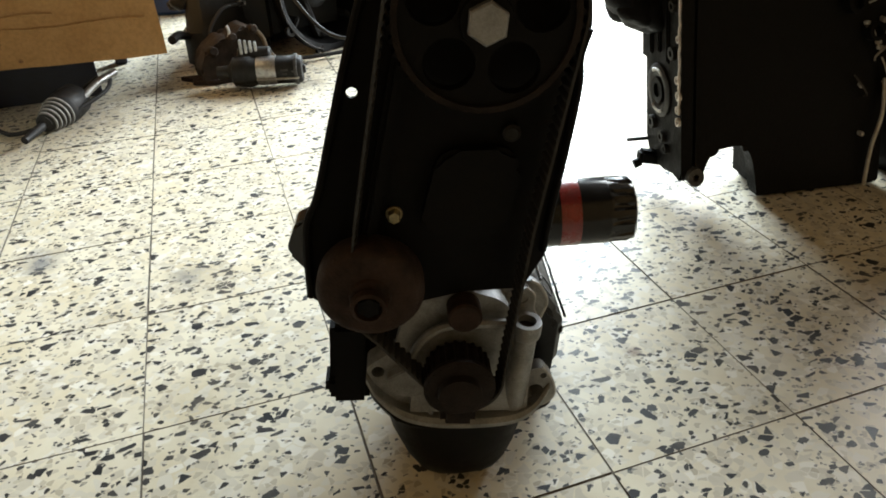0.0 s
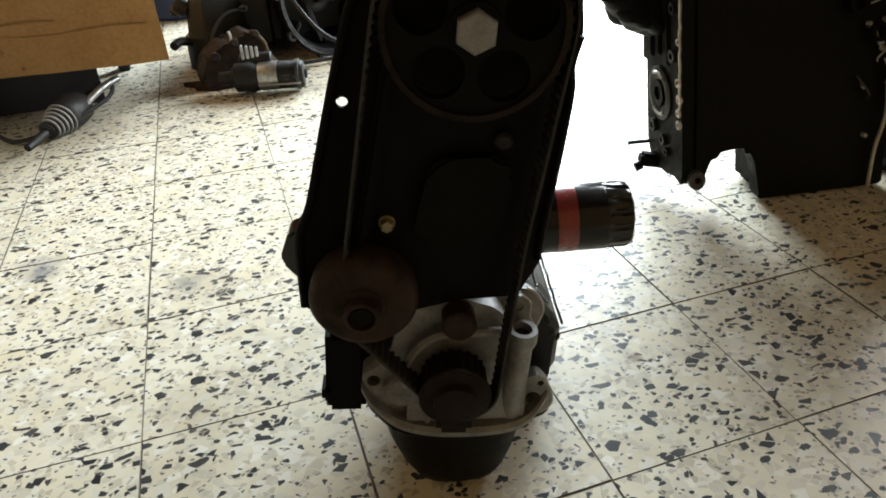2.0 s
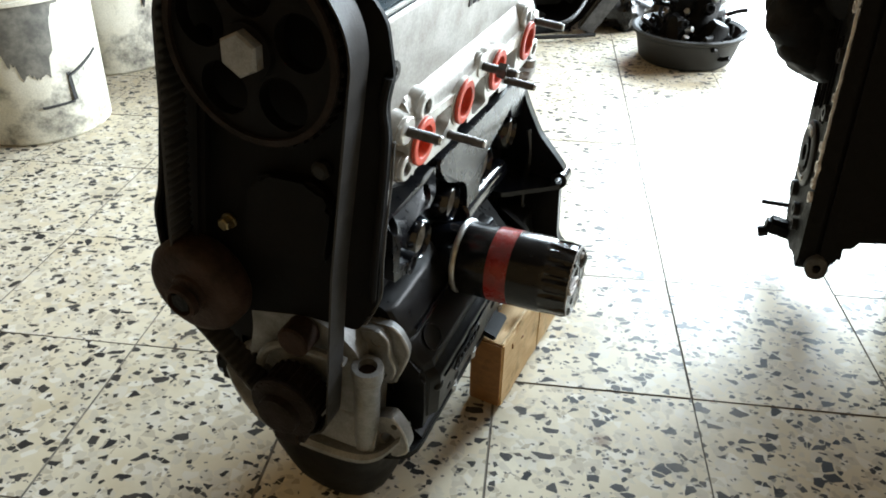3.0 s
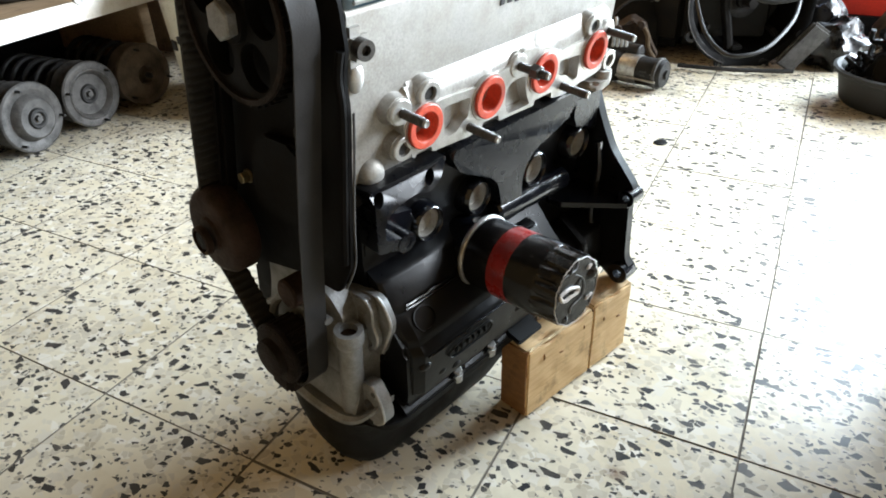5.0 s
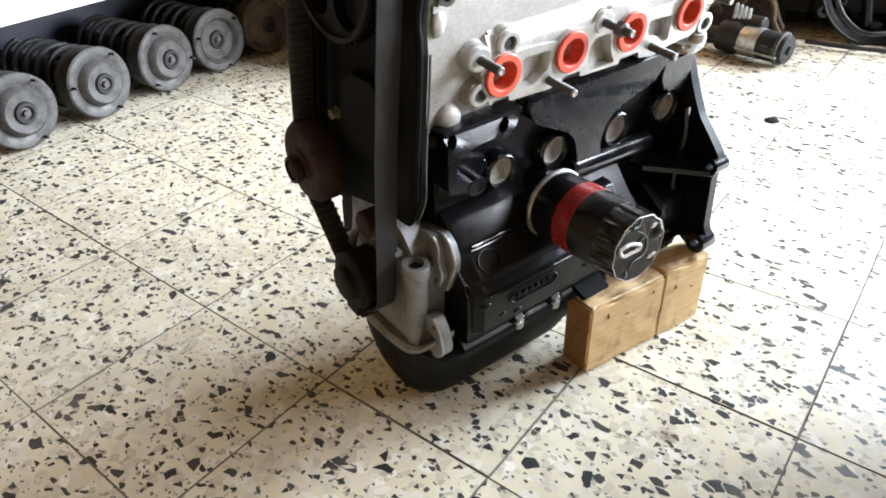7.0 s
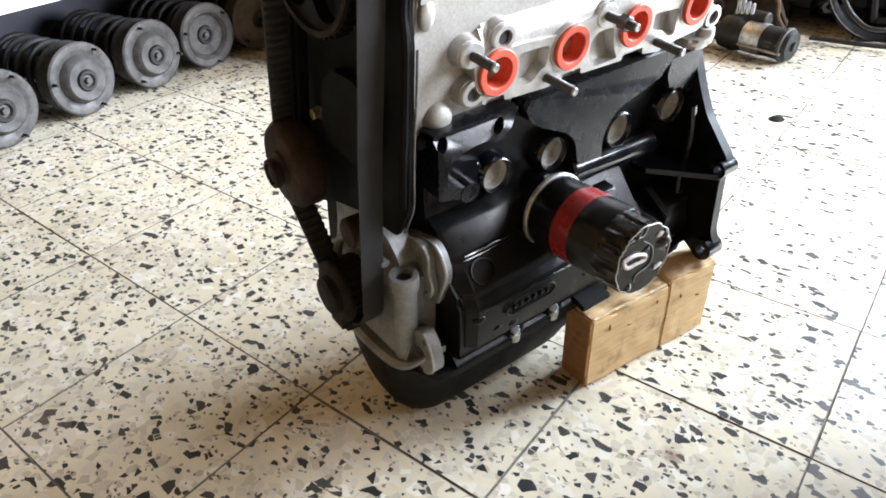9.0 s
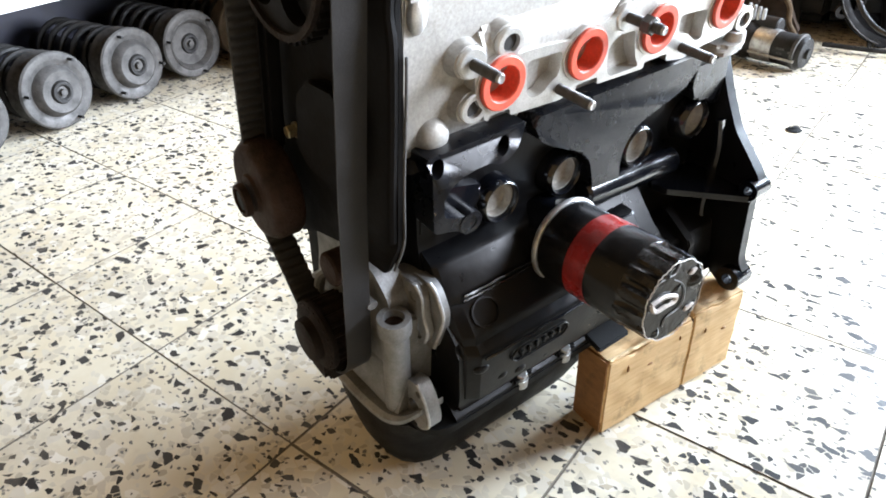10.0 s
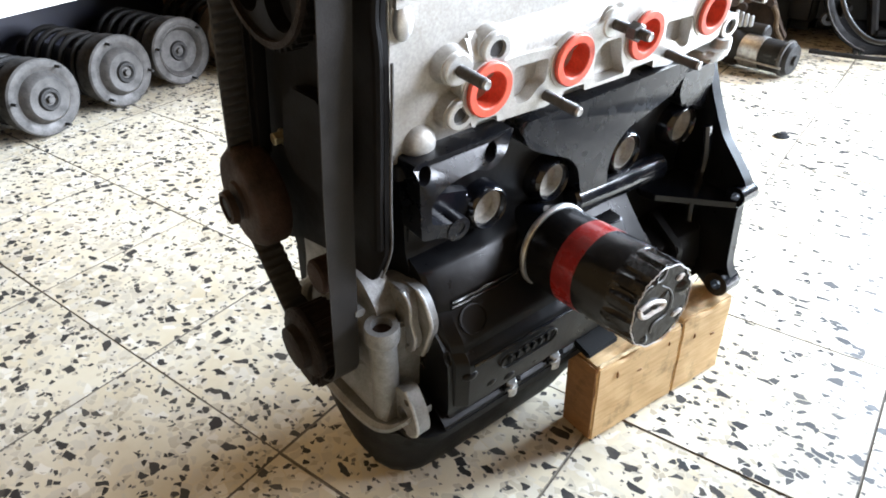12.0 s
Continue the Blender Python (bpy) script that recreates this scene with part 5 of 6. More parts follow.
def plastic_bucket(at, label, high, r0, r1, marks):
    bucket = thing("plastic_bucket", at, label, "bucket", "white buckets")
    bm = bm_new()
    lathe(bm, [(0, 0.004), (r0 - 0.006, 0.0), (r0, 0.006), (r1 - 0.006, high * 0.86), (r1 + 0.004, high * 0.865), (r1 + 0.004, high * 0.885), (r1 - 0.003, high * 0.89), (r1, high * 0.985), (r1 + 0.006, high), (r1 - 0.004, high), (r1 - 0.008, high * 0.97), (r0 - 0.004, 0.012), (0, 0.010)], Matrix(), 56)
    shell = part("shell", bm, WHITE_PLASTIC, bucket)
    for angle, z, wide, tall, lean in marks:
        k0, k1 = angle - wide / 2, angle + wide / 2
        bm = bm_new()
        r = r0 + (r1 - r0) * z / high
        rows = []
        for k in range(7):
            a = radians(k0 + (k1 - k0) * k / 6)
            zz = z + lean * (k / 6 - 0.5)
            rows.append([bm.verts.new((math.cos(a) * (r + d), math.sin(a) * (r + d), zz + s * tall / 2)) for d, s in ((-0.001, -1), (0.0022, -1), (0.0022, 1), (-0.001, 1))])
        for one, two in zip(rows, rows[1:]):
            for k in range(4):
                bm.faces.new((one[k], one[(k + 1) % 4], two[(k + 1) % 4], two[k]))
        bm.faces.new(rows[0])
        bm.faces.new(rows[-1])
        part("printed_mark", bm, INK_AND_SHADE, shell, "faded black printed mark")
    if high < 0.35:
        # A dark smear of dirt that runs down from the rim.
        bm, rows = bm_new(), []
        for k in range(49):
            shape = 0.46 + 0.5 * (abs(k - 22) / 24.0) ** 2.2 - 0.10 * math.exp(-((k - 34) / 6.0) ** 2)
            low = min(0.84, shape + 0.09 * noise.noise(Vector((k * 0.31, 2.7, 0))) + 0.05 * noise.noise(Vector((k * 0.9, 8.1, 0))))
            a = radians(-80 + 1.28 * k)
            column = []
            for f in (0.855, 0.75 * 0.855 + 0.25 * low, (0.855 + low) / 2, low):
                r = r0 + (r1 - 0.006 - r0) * f / 0.86
                column.append((math.cos(a) * (r + 0.0008), math.sin(a) * (r + 0.0008), f * high))
            rows.append([bm.verts.new(p) for p in column] + [bm.verts.new((p[0] * 0.99, p[1] * 0.99, p[2])) for p in reversed(column)])
        for one, two in zip(rows, rows[1:]):
            for k in range(8):
                bm.faces.new((one[k], one[(k + 1) % 8], two[(k + 1) % 8], two[k]))
        part("dirt_smear", bm, SMEAR, shell, "dark grey smear of dirt")
    part("filling", lathe(bm_new(), [(0, high * 0.8), (r1 * 0.5, high * 0.81), (r1 - 0.014, high * 0.79)], Matrix(), 40), TUB_RUBBER, bucket, "dark oily filling")
    return bucket


plastic_bucket(pose(-1.085, 0.690, 0) @ Matrix.Scale(1.10, 4), "dirty white plastic bucket with black printed marks", 0.31, 0.126, 0.152,
               ((-38, 0.075, 26, 0.004, 0.0), (-24, 0.105, 3, 0.055, 0.0), (-8, 0.140, 34, 0.004, 0.03), (-92, 0.11, 22, 0.003, 0.0), (-112, 0.17, 10, 0.02, 0.0), (-100, 0.185, 5, 0.016, 0.0)))
plastic_bucket(pose(-1.145, 1.120, 0) @ Matrix.Scale(1.13, 4), "stained white plastic bucket behind another", 0.38, 0.125, 0.148, ((-40, 0.30, 70, 0.008, 0.0), (-20, 0.18, 4, 0.05, 0.02)))

# Thin dark sheet lying on the floor.
bm = bm_new()
prism(bm, [(-1.008, 1.067), (-0.912, 0.992), (-0.845, 1.037), (-0.950, 1.133)], "w", 0.001, 0.005)
part("metal_sheet", bm, DARK_IRON, None, "thin dark metal sheet lying on the tiles", category="sheet")

# Cardboard box on a low navy steel stand.
stand = thing("steel_stand", pose(-0.945, 1.48, 0) @ Matrix.Scale(1.13, 4), "low navy painted steel stand under a cardboard box", "stand")
part("top", box(bm_new(), (-0.06, 0.05, 0.098), (0.80, 0.32, 0.02), 0.003), NAVY, stand)
for x in (-0.42, -0.14):
    for y in (-0.08, 0.17):
        part("leg", box(bm_new(), (x, y, 0.044), (0.03, 0.03, 0.088), 0.002), NAVY, stand)
part("leg", box(bm_new(), (0.30, 0.17, 0.044), (0.03, 0.03, 0.088), 0.002), NAVY, stand)
# Added panel: keeps light out from under the box.
part("front_panel", box(bm_new(), (-0.09, -0.095, 0.044), (0.72, 0.012, 0.088), 0.002), NAVY, stand)
part("front_box", box(bm_new(), (-0.13, -0.2225, 0.0835), (0.32, 0.05, 0.165), 0.006), NAVY, stand)
carton = thing("cardboard_box", pose(-0.862, 1.48, 0.1235, 0, 0, -2.5) @ Matrix.Scale(1.13, 4), "torn brown cardboard box with creases and stains", "box")
for name, c, s in (("front", (0, -0.19, 0.18), (0.76, 0.008, 0.36)), ("back", (0, 0.19, 0.18), (0.76, 0.008, 0.36)), ("side", (0.376, 0, 0.18), (0.008, 0.372, 0.36)), ("side", (-0.376, 0, 0.18), (0.008, 0.372, 0.36)), ("bottom", (0, 0, 0.004), (0.744, 0.372, 0.008))):
    bm = box(bm_new(), c, s)
    bmesh.ops.subdivide_edges(bm, edges=bm.edges[:], cuts=8, use_grid_fill=True)
    for v in bm.verts:
        push = 0.006 * noise.noise(v.co * 9) + 0.004 * noise.noise(v.co * 23)
        v.co.y += push if "front" in name or "back" in name else 0
        v.co.x += push if "side" in name else 0
        if v.co.x > 0:
            v.co.x += 0.011 * noise.noise(Vector((5.0, 0, v.co.z * 26))) + 0.006 * noise.noise(Vector((1.0, 0, v.co.z * 70))) - 0.16 * (v.co.y + 0.19)
        v.co.z += 0.010 * noise.noise(Vector((v.co.x * 14, 3.1, v.co.y * 6))) if name == "front" and v.co.z < 0.01 else 0
    part(name, bm, CARDBOARD, carton)
for z, long in ((0.085, 0.70), (0.11, 0.52)):
    part("crease", tube(bm_new(), [(-0.35 + long * k / 12, -0.1962 + 0.003 * math.sin(k), z + 0.004 * math.sin(k * 1.3)) for k in range(13)], 0.0022, 6), CARDBOARD, carton)

# Drive shaft with a ribbed boot, and a brake hose beside it.
shaft = thing("drive_shaft", pose(-0.735, 1.128, 0.0, 0, 0, 64) @ Matrix.Scale(0.88, 4), "dirty drive shaft with a ribbed pale rubber boot", "car part")
a, b = Vector((-0.12, 0, 0.022)), Vector((0.26, 0, 0.062))
at = aimed(a, b - a)
part("shaft", lathe(bm_new(), [(0, 0), (0.010, 0), (0.012, 0.05), (0.012, 0.38), (0, 0.38)], at, 16), DARK_IRON, shaft)
ribs = [(0.014, 0.085)]
for k in range(6):
    ribs += [(0.024 + 0.004 * k, 0.092 + 0.014 * k), (0.019 + 0.004 * k, 0.099 + 0.014 * k)]
boot = part("boot", lathe(bm_new(), ribs + [(0.046, 0.180), (0.046, 0.19), (0, 0.19)], at, 30), RUBBER, shaft, "ribbed rubber boot")
for k in range(1, 6):
    part("pale_rib", lathe(bm_new(), [(0.0215 + 0.004 * k, 0.0895 + 0.014 * k), (0.0252 + 0.004 * k, 0.0905 + 0.014 * k), (0.0256 + 0.004 * k, 0.0945 + 0.014 * k), (0.0225 + 0.004 * k, 0.0965 + 0.014 * k)], at, 30), WHITE_BOOT, boot, "pale worn rib")
part("joint", lathe(bm_new(), [(0, 0.185), (0.046, 0.185), (0.048, 0.20), (0.046, 0.25), (0.03, 0.27), (0, 0.27)], at, 30), DARK_IRON, shaft)
part("arm", tube(bm_new(), smooth_path([(0.10, -0.03, 0.05), (0.18, -0.05, 0.08), (0.26, -0.06, 0.085)]), 0.011, 10), STEEL, shaft, "pale steel arm")
bm = tube(bm_new(), smooth_path([(-1.101, 1.204, 0.0066), (-0.963, 1.144, 0.0066), (-0.894, 1.180, 0.0220), (-0.825, 1.120, 0.0088), (-0.733, 1.132, 0.0220), (-0.618, 1.216, 0.0495), (-0.601, 1.288, 0.0660), (-0.629, 1.324, 0.0550)]), 0.0055, 8)
part("brake_hose", bm, RUBBER, None, "black rubber brake hose lying on the tiles", category="hose")

# Starter motor.
starter = thing("starter_motor", pose(-0.190, 1.245, 0, 0, 0, -14) @ Matrix.Scale(1.09, 4), "worn starter motor with a silver casing", "car part")
at = aimed((-0.10, 0, 0.042), (1, 0, 0))
part("casing", lathe(bm_new(), [(0, 0.07), (0.034, 0.07), (0.036, 0.073), (0.036, 0.118), (0, 0.118)], at, 36), STEEL, starter, "scratched silver casing band")
part("end_cap", lathe(bm_new(), [(0, 0.118), (0.0345, 0.118), (0.0345, 0.175), (0.031, 0.182), (0.012, 0.184), (0.011, 0.19), (0, 0.19)], at, 36), DARK_IRON, starter)
part("nose", lathe(bm_new(), [(0, -0.03), (0.016, -0.03), (0.018, 0.0), (0.036, 0.012), (0.040, 0.05), (0.034, 0.07), (0, 0.07)], at, 30), DARK_IRON, starter)
part("solenoid", rod(bm_new(), (-0.075, 0.020, 0.078), (0.005, 0.020, 0.078), 0.019, 24, 0.003), DARK_IRON, starter)
for k in range(4):
    part("terminal", box(bm_new(), (-0.062 + 0.012 * k, -0.004, 0.105), (0.006, 0.010, 0.036 - 0.004 * k), 0.0015), STEEL, starter)
part("end_ring", lathe(bm_new(), [(0.030, 0.164), (0.0385, 0.164), (0.0385, 0.171), (0.030, 0.173)], at, 36), DUSTY_STEEL, starter, "pale end ring")
for k, (x, z, wide) in enumerate(((0.040, 0.050, 0.018), (0.040, 0.040, 0.012), (0.062, 0.046, 0.008))):
    part("worn_label_bar", box(bm_new(), (x, -0.0342, z), (wide, 0.003, 0.004), 0.0006), DUSTY_STEEL, starter, "pale unreadable label bar")
part("through_bolt", rod(bm_new(), (-0.03, -0.036, 0.030), (0.075, -0.036, 0.030), 0.003, 8), STEEL, starter)

# Gearbox with an open bell housing.
gearbox = thing("gearbox", pose(-0.09, 1.665, 0, 0, 0, 10) @ Matrix.Scale(1.14, 4), "dark oily gearbox with an open bell housing", "gearbox")
bell = aimed((0.10, -0.10, 0.15), (0.25, -1, 0.12))
part("bell_housing", lathe(bm_new(), [(0.150, 0.0), (0.158, 0.0), (0.158, 0.014), (0.150, 0.014), (0.138, 0.005), (0.125, -0.05), (0.085, -0.12), (0.03, -0.13), (0.03, -0.12), (0, -0.12), (0, -0.135), (0.085, -0.135), (0.135, -0.06), (0.150, 0.0)], bell, 44), OIL_BLACK, gearbox)
for k in range(9):
    p = bell @ Vector((0.158 * math.cos(math.tau * k / 9), 0.158 * math.sin(math.tau * k / 9), 0.0))
    part("ear", lathe(bm_new(), [(0.006, 0), (0.014, 0), (0.014, 0.014), (0.006, 0.014)], Matrix.Translation(p) @ bell.to_3x3().to_4x4(), 14), DARK_IRON, gearbox)
part("case", box(bm_new(), (0.04, 0.08, 0.15), (0.26, 0.24, 0.26), 0.03, pose(0, 0, 0, 0, 0, 8), 3), GREASY_IRON, gearbox)
part("end_case", box(bm_new(), (-0.10, 0.02, 0.12), (0.16, 0.20, 0.2), 0.03, pose(0, 0, 0, 0, 0, -10), 3), GREASY_IRON, gearbox)
for ob in [c for c in gearbox.children if c.name.startswith("bell_housing")]:
    for v in ob.data.vertices:
        v.co += v.co.normalized() * 0.007 * noise.noise(v.co * 40)
part("input_shaft", lathe(bm_new(), [(0, -0.12), (0.016, -0.12), (0.016, -0.03), (0.011, -0.028), (0.011, 0.03), (0, 0.03)], bell, 16), GREASY_IRON, gearbox)
part("release_bearing", lathe(bm_new(), [(0.018, -0.09), (0.040, -0.085), (0.042, -0.055), (0.030, -0.050), (0.018, -0.052)], bell, 24), DARK_IRON, gearbox)
part("release_fork", tube(bm_new(), [bell @ Vector(p) for p in smooth_path([(-0.120, 0.02, -0.045), (-0.05, 0.030, -0.06), (0.0, 0.040, -0.06), (0.05, 0.030, -0.055), (0.10, -0.02, -0.03)])], 0.012, 8), GREASY_IRON, gearbox)
for k in range(7):
    a = math.tau * k / 7 + 0.4
    part("bell_rib", box(bm_new(), bell @ Vector((0.112 * math.cos(a), 0.112 * math.sin(a), -0.055)), (0.03, 0.05, 0.014), 0.004, pose(0, 0, 0, 0, 57 * a, 20)), GREASY_IRON, gearbox)
to_local = gearbox.matrix_basis.inverted()
hose = [to_local @ Vector(p) for p in ((-0.130, 1.60, 0.24), (-0.098, 1.47, 0.228), (-0.078, 1.418, 0.192), (-0.041, 1.353, 0.140), (0.004, 1.324, 0.102), (0.055, 1.285, 0.096), (0.120, 1.33, 0.110), (0.165, 1.47, 0.150), (0.17, 1.58, 0.19))]
part("heater_hose", tube(bm_new(), smooth_path(hose, 6), 0.0048, 10), RUBBER, gearbox, "dusty black hose hanging in a loop")
for p, r, h in (((-0.02, 0.0, 0.30), 0.05, 0.06), ((0.10, 0.06, 0.29), 0.04, 0.07), ((-0.12, -0.05, 0.21), 0.035, 0.05)):
    part("turret", lathe(bm_new(), [(0, h), (r * 0.5, h), (r * 0.55, h * 0.7), (r, h * 0.6), (r * 1.1, -0.03)], Matrix.Translation(p) @ pose(0, 0, 0, 20, 15, 0), 18), GREASY_IRON, gearbox)
# Thin painted highlight along part of the rim.
part("worn_edge", tube(bm_new(), [bell @ Vector((0.153 * math.cos(math.tau * k / 40), 0.153 * math.sin(math.tau * k / 40) , 0.0145)) for k in range(3, 19)], 0.0018, 8), DUSTY_STEEL, gearbox, "highlight along the rim of the bell housing")
part("lower_plate", box(bm_new(), (0.235, -0.15, 0.060), (0.060, 0.016, 0.125), 0.006, pose(0, 0, 0, 14, 32, 25)), DUSTY_STEEL, gearbox, "pale worn cover plate")
for pts, r in (([(-0.13, -0.1, 0.15), (-0.19, -0.13, 0.15), (-0.235, -0.14, 0.10), (-0.225, -0.14, 0.05), (-0.18, -0.13, 0.015)], 0.0042), ([(-0.12, -0.05, 0.28), (0.02, -0.16, 0.24), (0.12, -0.22, 0.18), (0.24, -0.2, 0.2)], 0.006), ([(-0.05, -0.2, 0.012), (0.08, -0.21, 0.012), (0.22, -0.2, 0.014)], 0.005)):
    part("cable", tube(bm_new(), smooth_path(pts), r, 8), RUBBER, gearbox)
# A dusty brown housing that leans against the gearbox: a slab with a tan ridge, an arm and bosses.
housing = thing("gear_housing", pose(-0.268, 1.385, 0, 0, 0, 12), "dusty brown cast gear housing on the tiles", "car part")
bm = prism(bm_new(), rounded([(-0.105, 0.001), (0.095, 0.001), (0.105, 0.045), (0.080, 0.085), (0.066, 0.130), (0.020, 0.142), (-0.018, 0.118), (-0.040, 0.122), (-0.070, 0.100), (-0.090, 0.092), (-0.112, 0.040)], 0.010, 3), "v", -0.035, 0.055, 0.006)
bmesh.ops.subdivide_edges(bm, edges=[e for e in bm.edges if e.calc_length() > 0.03], cuts=2)
for v in bm.verts:
    v.co += Vector((0.7, 1, 0.6 if v.co.z > 0.01 else 0)) * 0.013 * noise.noise(v.co * 34)
slab = part("slab", bm, DIRTY_BROWN, housing)
part("ridge", tube(bm_new(), smooth_path([(0.050, -0.034, 0.138), (0.072, -0.044, 0.110), (0.078, -0.050, 0.075), (0.096, -0.054, 0.048), (0.104, -0.056, 0.020)]), 0.0065, 8), TAN_DUST, housing, "tan dusty ridge")
for x, z, r in ((-0.070, 0.088, 0.014), (-0.010, 0.118, 0.012), (0.052, 0.132, 0.012)):
    part("boss", lathe(bm_new(), [(0, 0.018), (r * 0.7, 0.018), (r, 0.012), (r * 1.2, -0.01)], aimed((x, -0.030, z), (0, -1, 0.3)), 14), DIRTY_BROWN, slab)
part("pale_clip", tube(bm_new(), smooth_path([(-0.022, -0.03, 0.112), (-0.016, -0.036, 0.135), (-0.018, -0.03, 0.152)]), 0.004, 8), STEEL, slab, "pale worn clip")
casting("oily_casting", pose(-0.300, 1.555, 0, 0, 0, 25), "greasy black casting standing on the tiles", "car part", 33, (0.24, 0.16, 0.22), GREASY_IRON, 12)
casting("oily_casting", pose(-0.16, 1.80, 0, 0, 0, 80) @ Matrix.Scale(1.16, 4), "oily black casting on the tiles", "car part", 22, (0.20, 0.20, 0.26), DARK_IRON, 9)
bm = bm_new()
prism(bm, rounded([(-0.395, 1.225), (-0.360, 1.195), (-0.365, 1.175), (-0.31, 1.155), (-0.25, 1.165), (-0.22, 1.150), (-0.215, 1.195), (-0.27, 1.20), (-0.30, 1.23), (-0.345, 1.222)], 0.006), "w", 0.001, 0.012, 0.004)
prism(bm, rounded([(-0.345, 0.002), (-0.23, 0.002), (-0.225, 0.03), (-0.26, 0.062), (-0.275, 0.04), (-0.31, 0.045), (-0.325, 0.028)], 0.006), "v", 1.185, 1.197, 0.003)
bmesh.ops.transform(bm, matrix=pose(-0.33, 1.36, 0) @ Matrix.Diagonal((1.1, 1.18, 1.1, 1)) @ pose(0.30, -1.19, 0), verts=bm.verts)
part("flat_casting", bm, RUST, None, "flat dark bracket lying on the tiles", category="car part")

# Blue drum at the back.
drum = thing("steel_drum", pose(-0.38, 2.63, 0) @ Matrix.Scale(1.25, 4), "blue painted steel drum", "barrel")
part("shell", lathe(bm_new(), [(0, 0.0), (0.285, 0.0), (0.29, 0.01), (0.285, 0.02), (0.285, 0.28), (0.293, 0.29), (0.285, 0.30), (0.285, 0.50), (0.293, 0.51), (0.293, 0.53), (0.28, 0.53), (0.28, 0.515), (0, 0.515)], Matrix(), 56), BLUE_PAINT, drum)

# Rubber tub full of parts.
tub = thing("rubber_tub", pose(0.440, 1.350, 0) @ Matrix.Scale(1.10, 4), "dusty black rubber tub filled with engine parts", "tub")
part("shell", lathe(bm_new(), [(0, 0.002), (0.108, 0.002), (0.116, 0.010), (0.130, 0.066), (0.140, 0.072), (0.142, 0.080), (0.136, 0.083), (0.126, 0.078), (0.108, 0.016), (0, 0.012)], Matrix(), 56), TUB_RUBBER, tub)
rng = random.Random(9)
for k in range(13):
    ring_no = 8 if k < 8 else 4
    a, r = math.tau * k / ring_no + 0.3, 0.072 if k < 8 else (0.034 if k < 12 else 0.0)
    casting("engine_part", pose(0.440 + 1.1 * r * math.cos(a), 1.350 + 1.1 * r * math.sin(a), 0.020 if k < 8 else (0.068 if k < 12 else 0.108), rng.uniform(-24, 24), rng.uniform(-24, 24), rng.uniform(0, 360)) @ Matrix.Scale(1.1, 4), "small oily black engine part in the tub", "car part", 40 + k, (0.085, 0.07, rng.uniform(0.07, 0.11)), OIL_BLACK, 12)


def crumpled(at, label, seed, size, mat=BLACK_FILM):
    """Crumpled plastic: a lump drawn out into sharp folds, flat underneath."""
    bm = bm_new()
    bmesh.ops.create_icosphere(bm, subdivisions=4, radius=0.5)
    for v in bm.verts:
        p = v.co.copy()
        ridge = 1 - abs(noise.noise(p * 2.3 + Vector((seed, 0, 0)))) * 2
        v.co += p.normalized() * (0.20 * ridge + 0.07 * noise.noise(p * 6 + Vector((0, seed, 0))) - 0.1)
        v.co = Vector((v.co.x * size[0], v.co.y * size[1], max((v.co.z + 0.36) * size[2], 0.001)))
    part("crumpled_plastic", bm, mat, None, label, at=at, sharp=24, category="plastic wrap")


crumpled(pose(0.285, 1.640, 0, 0, 0, 20), "crumpled glossy black plastic lying on the tiles", 3.0, (0.17, 0.15, 0.15))
crumpled(pose(0.225, 1.720, 0, 0, 0, 70), "crumpled glossy black plastic beside the gearbox", 8.0, (0.14, 0.15, 0.20))
can = thing("round_housing", pose(0.475, 1.790, 0, 0, 0, 0), "dusty tan round steel housing behind the tub", "car part")
part("shell", lathe(bm_new(), [(0, 0.001), (0.098, 0.001), (0.102, 0.006), (0.102, 0.085), (0.098, 0.094), (0.080, 0.128), (0.050, 0.146), (0, 0.150)], Matrix(), 40), TAN_DUST, can)
part("clamp_band", lathe(bm_new(), [(0.1015, 0.052), (0.1050, 0.053), (0.1050, 0.066), (0.1015, 0.067)], Matrix(), 40), GREASY_IRON, can, "dark clamp band")
base = thing("metal_tray", pose(0.43, 2.15, 0) @ Matrix.Scale(1.19, 4), "low black metal tray under a red crate", "tray")
part("tray_body", loft(bm_new(), [[(x, y, z) for x, y in rectangle(-0.21 - g, 0.21 + g, -0.15 - g, 0.15 + g, 0.02)] for z, g in ((0.001, 0.0), (0.058, 0.006), (0.062, 0.004))]), OIL_BLACK, base)
crate = thing("plastic_crate", pose(0.43, 2.15, 0.075) @ Matrix.Scale(1.19, 4), "bright red plastic crate", "crate")
loft_bm = loft(bm_new(), [[(x, y, z) for x, y in rectangle(-0.2 - g, 0.2 + g, -0.14 - g, 0.14 + g, 0.03)] for z, g in ((0, 0), (0.22, 0.012), (0.225, 0.02), (0.245, 0.02), (0.245, 0.008), (0.02, -0.006))])
part("shell", loft_bm, RED_PLASTIC, crate)

# Second engine, standing dark against the daylight.
other = thing("engine_block", pose(0.448, 0.231, 0, 0, 0, -8.5) @ Matrix.Scale(0.98, 4), "dark oily engine block standing on the tiles", "engine")
bm = bm_new()
outline = rounded([(0.0, 0.050), (0.018, 0.045), (0.026, 0.070), (0.042, 0.098), (0.092, 0.104), (0.108, 0.098), (0.120, 0.080), (0.127, 0.050), (0.131, 0.020), (0.134, 0.004), (0.395, 0.004), (0.395, 0.62), (0.0, 0.60)], 0.012, 3)
prism(bm, outline, "v", 0.0, 0.03, 0.006)
part("front_plate", bm, OIL_BLACK, other)
part("crankcase", box(bm_new(), (0.1975, 0.127, 0.4075), (0.395, 0.194, 0.415), 0.012), OIL_BLACK, other)
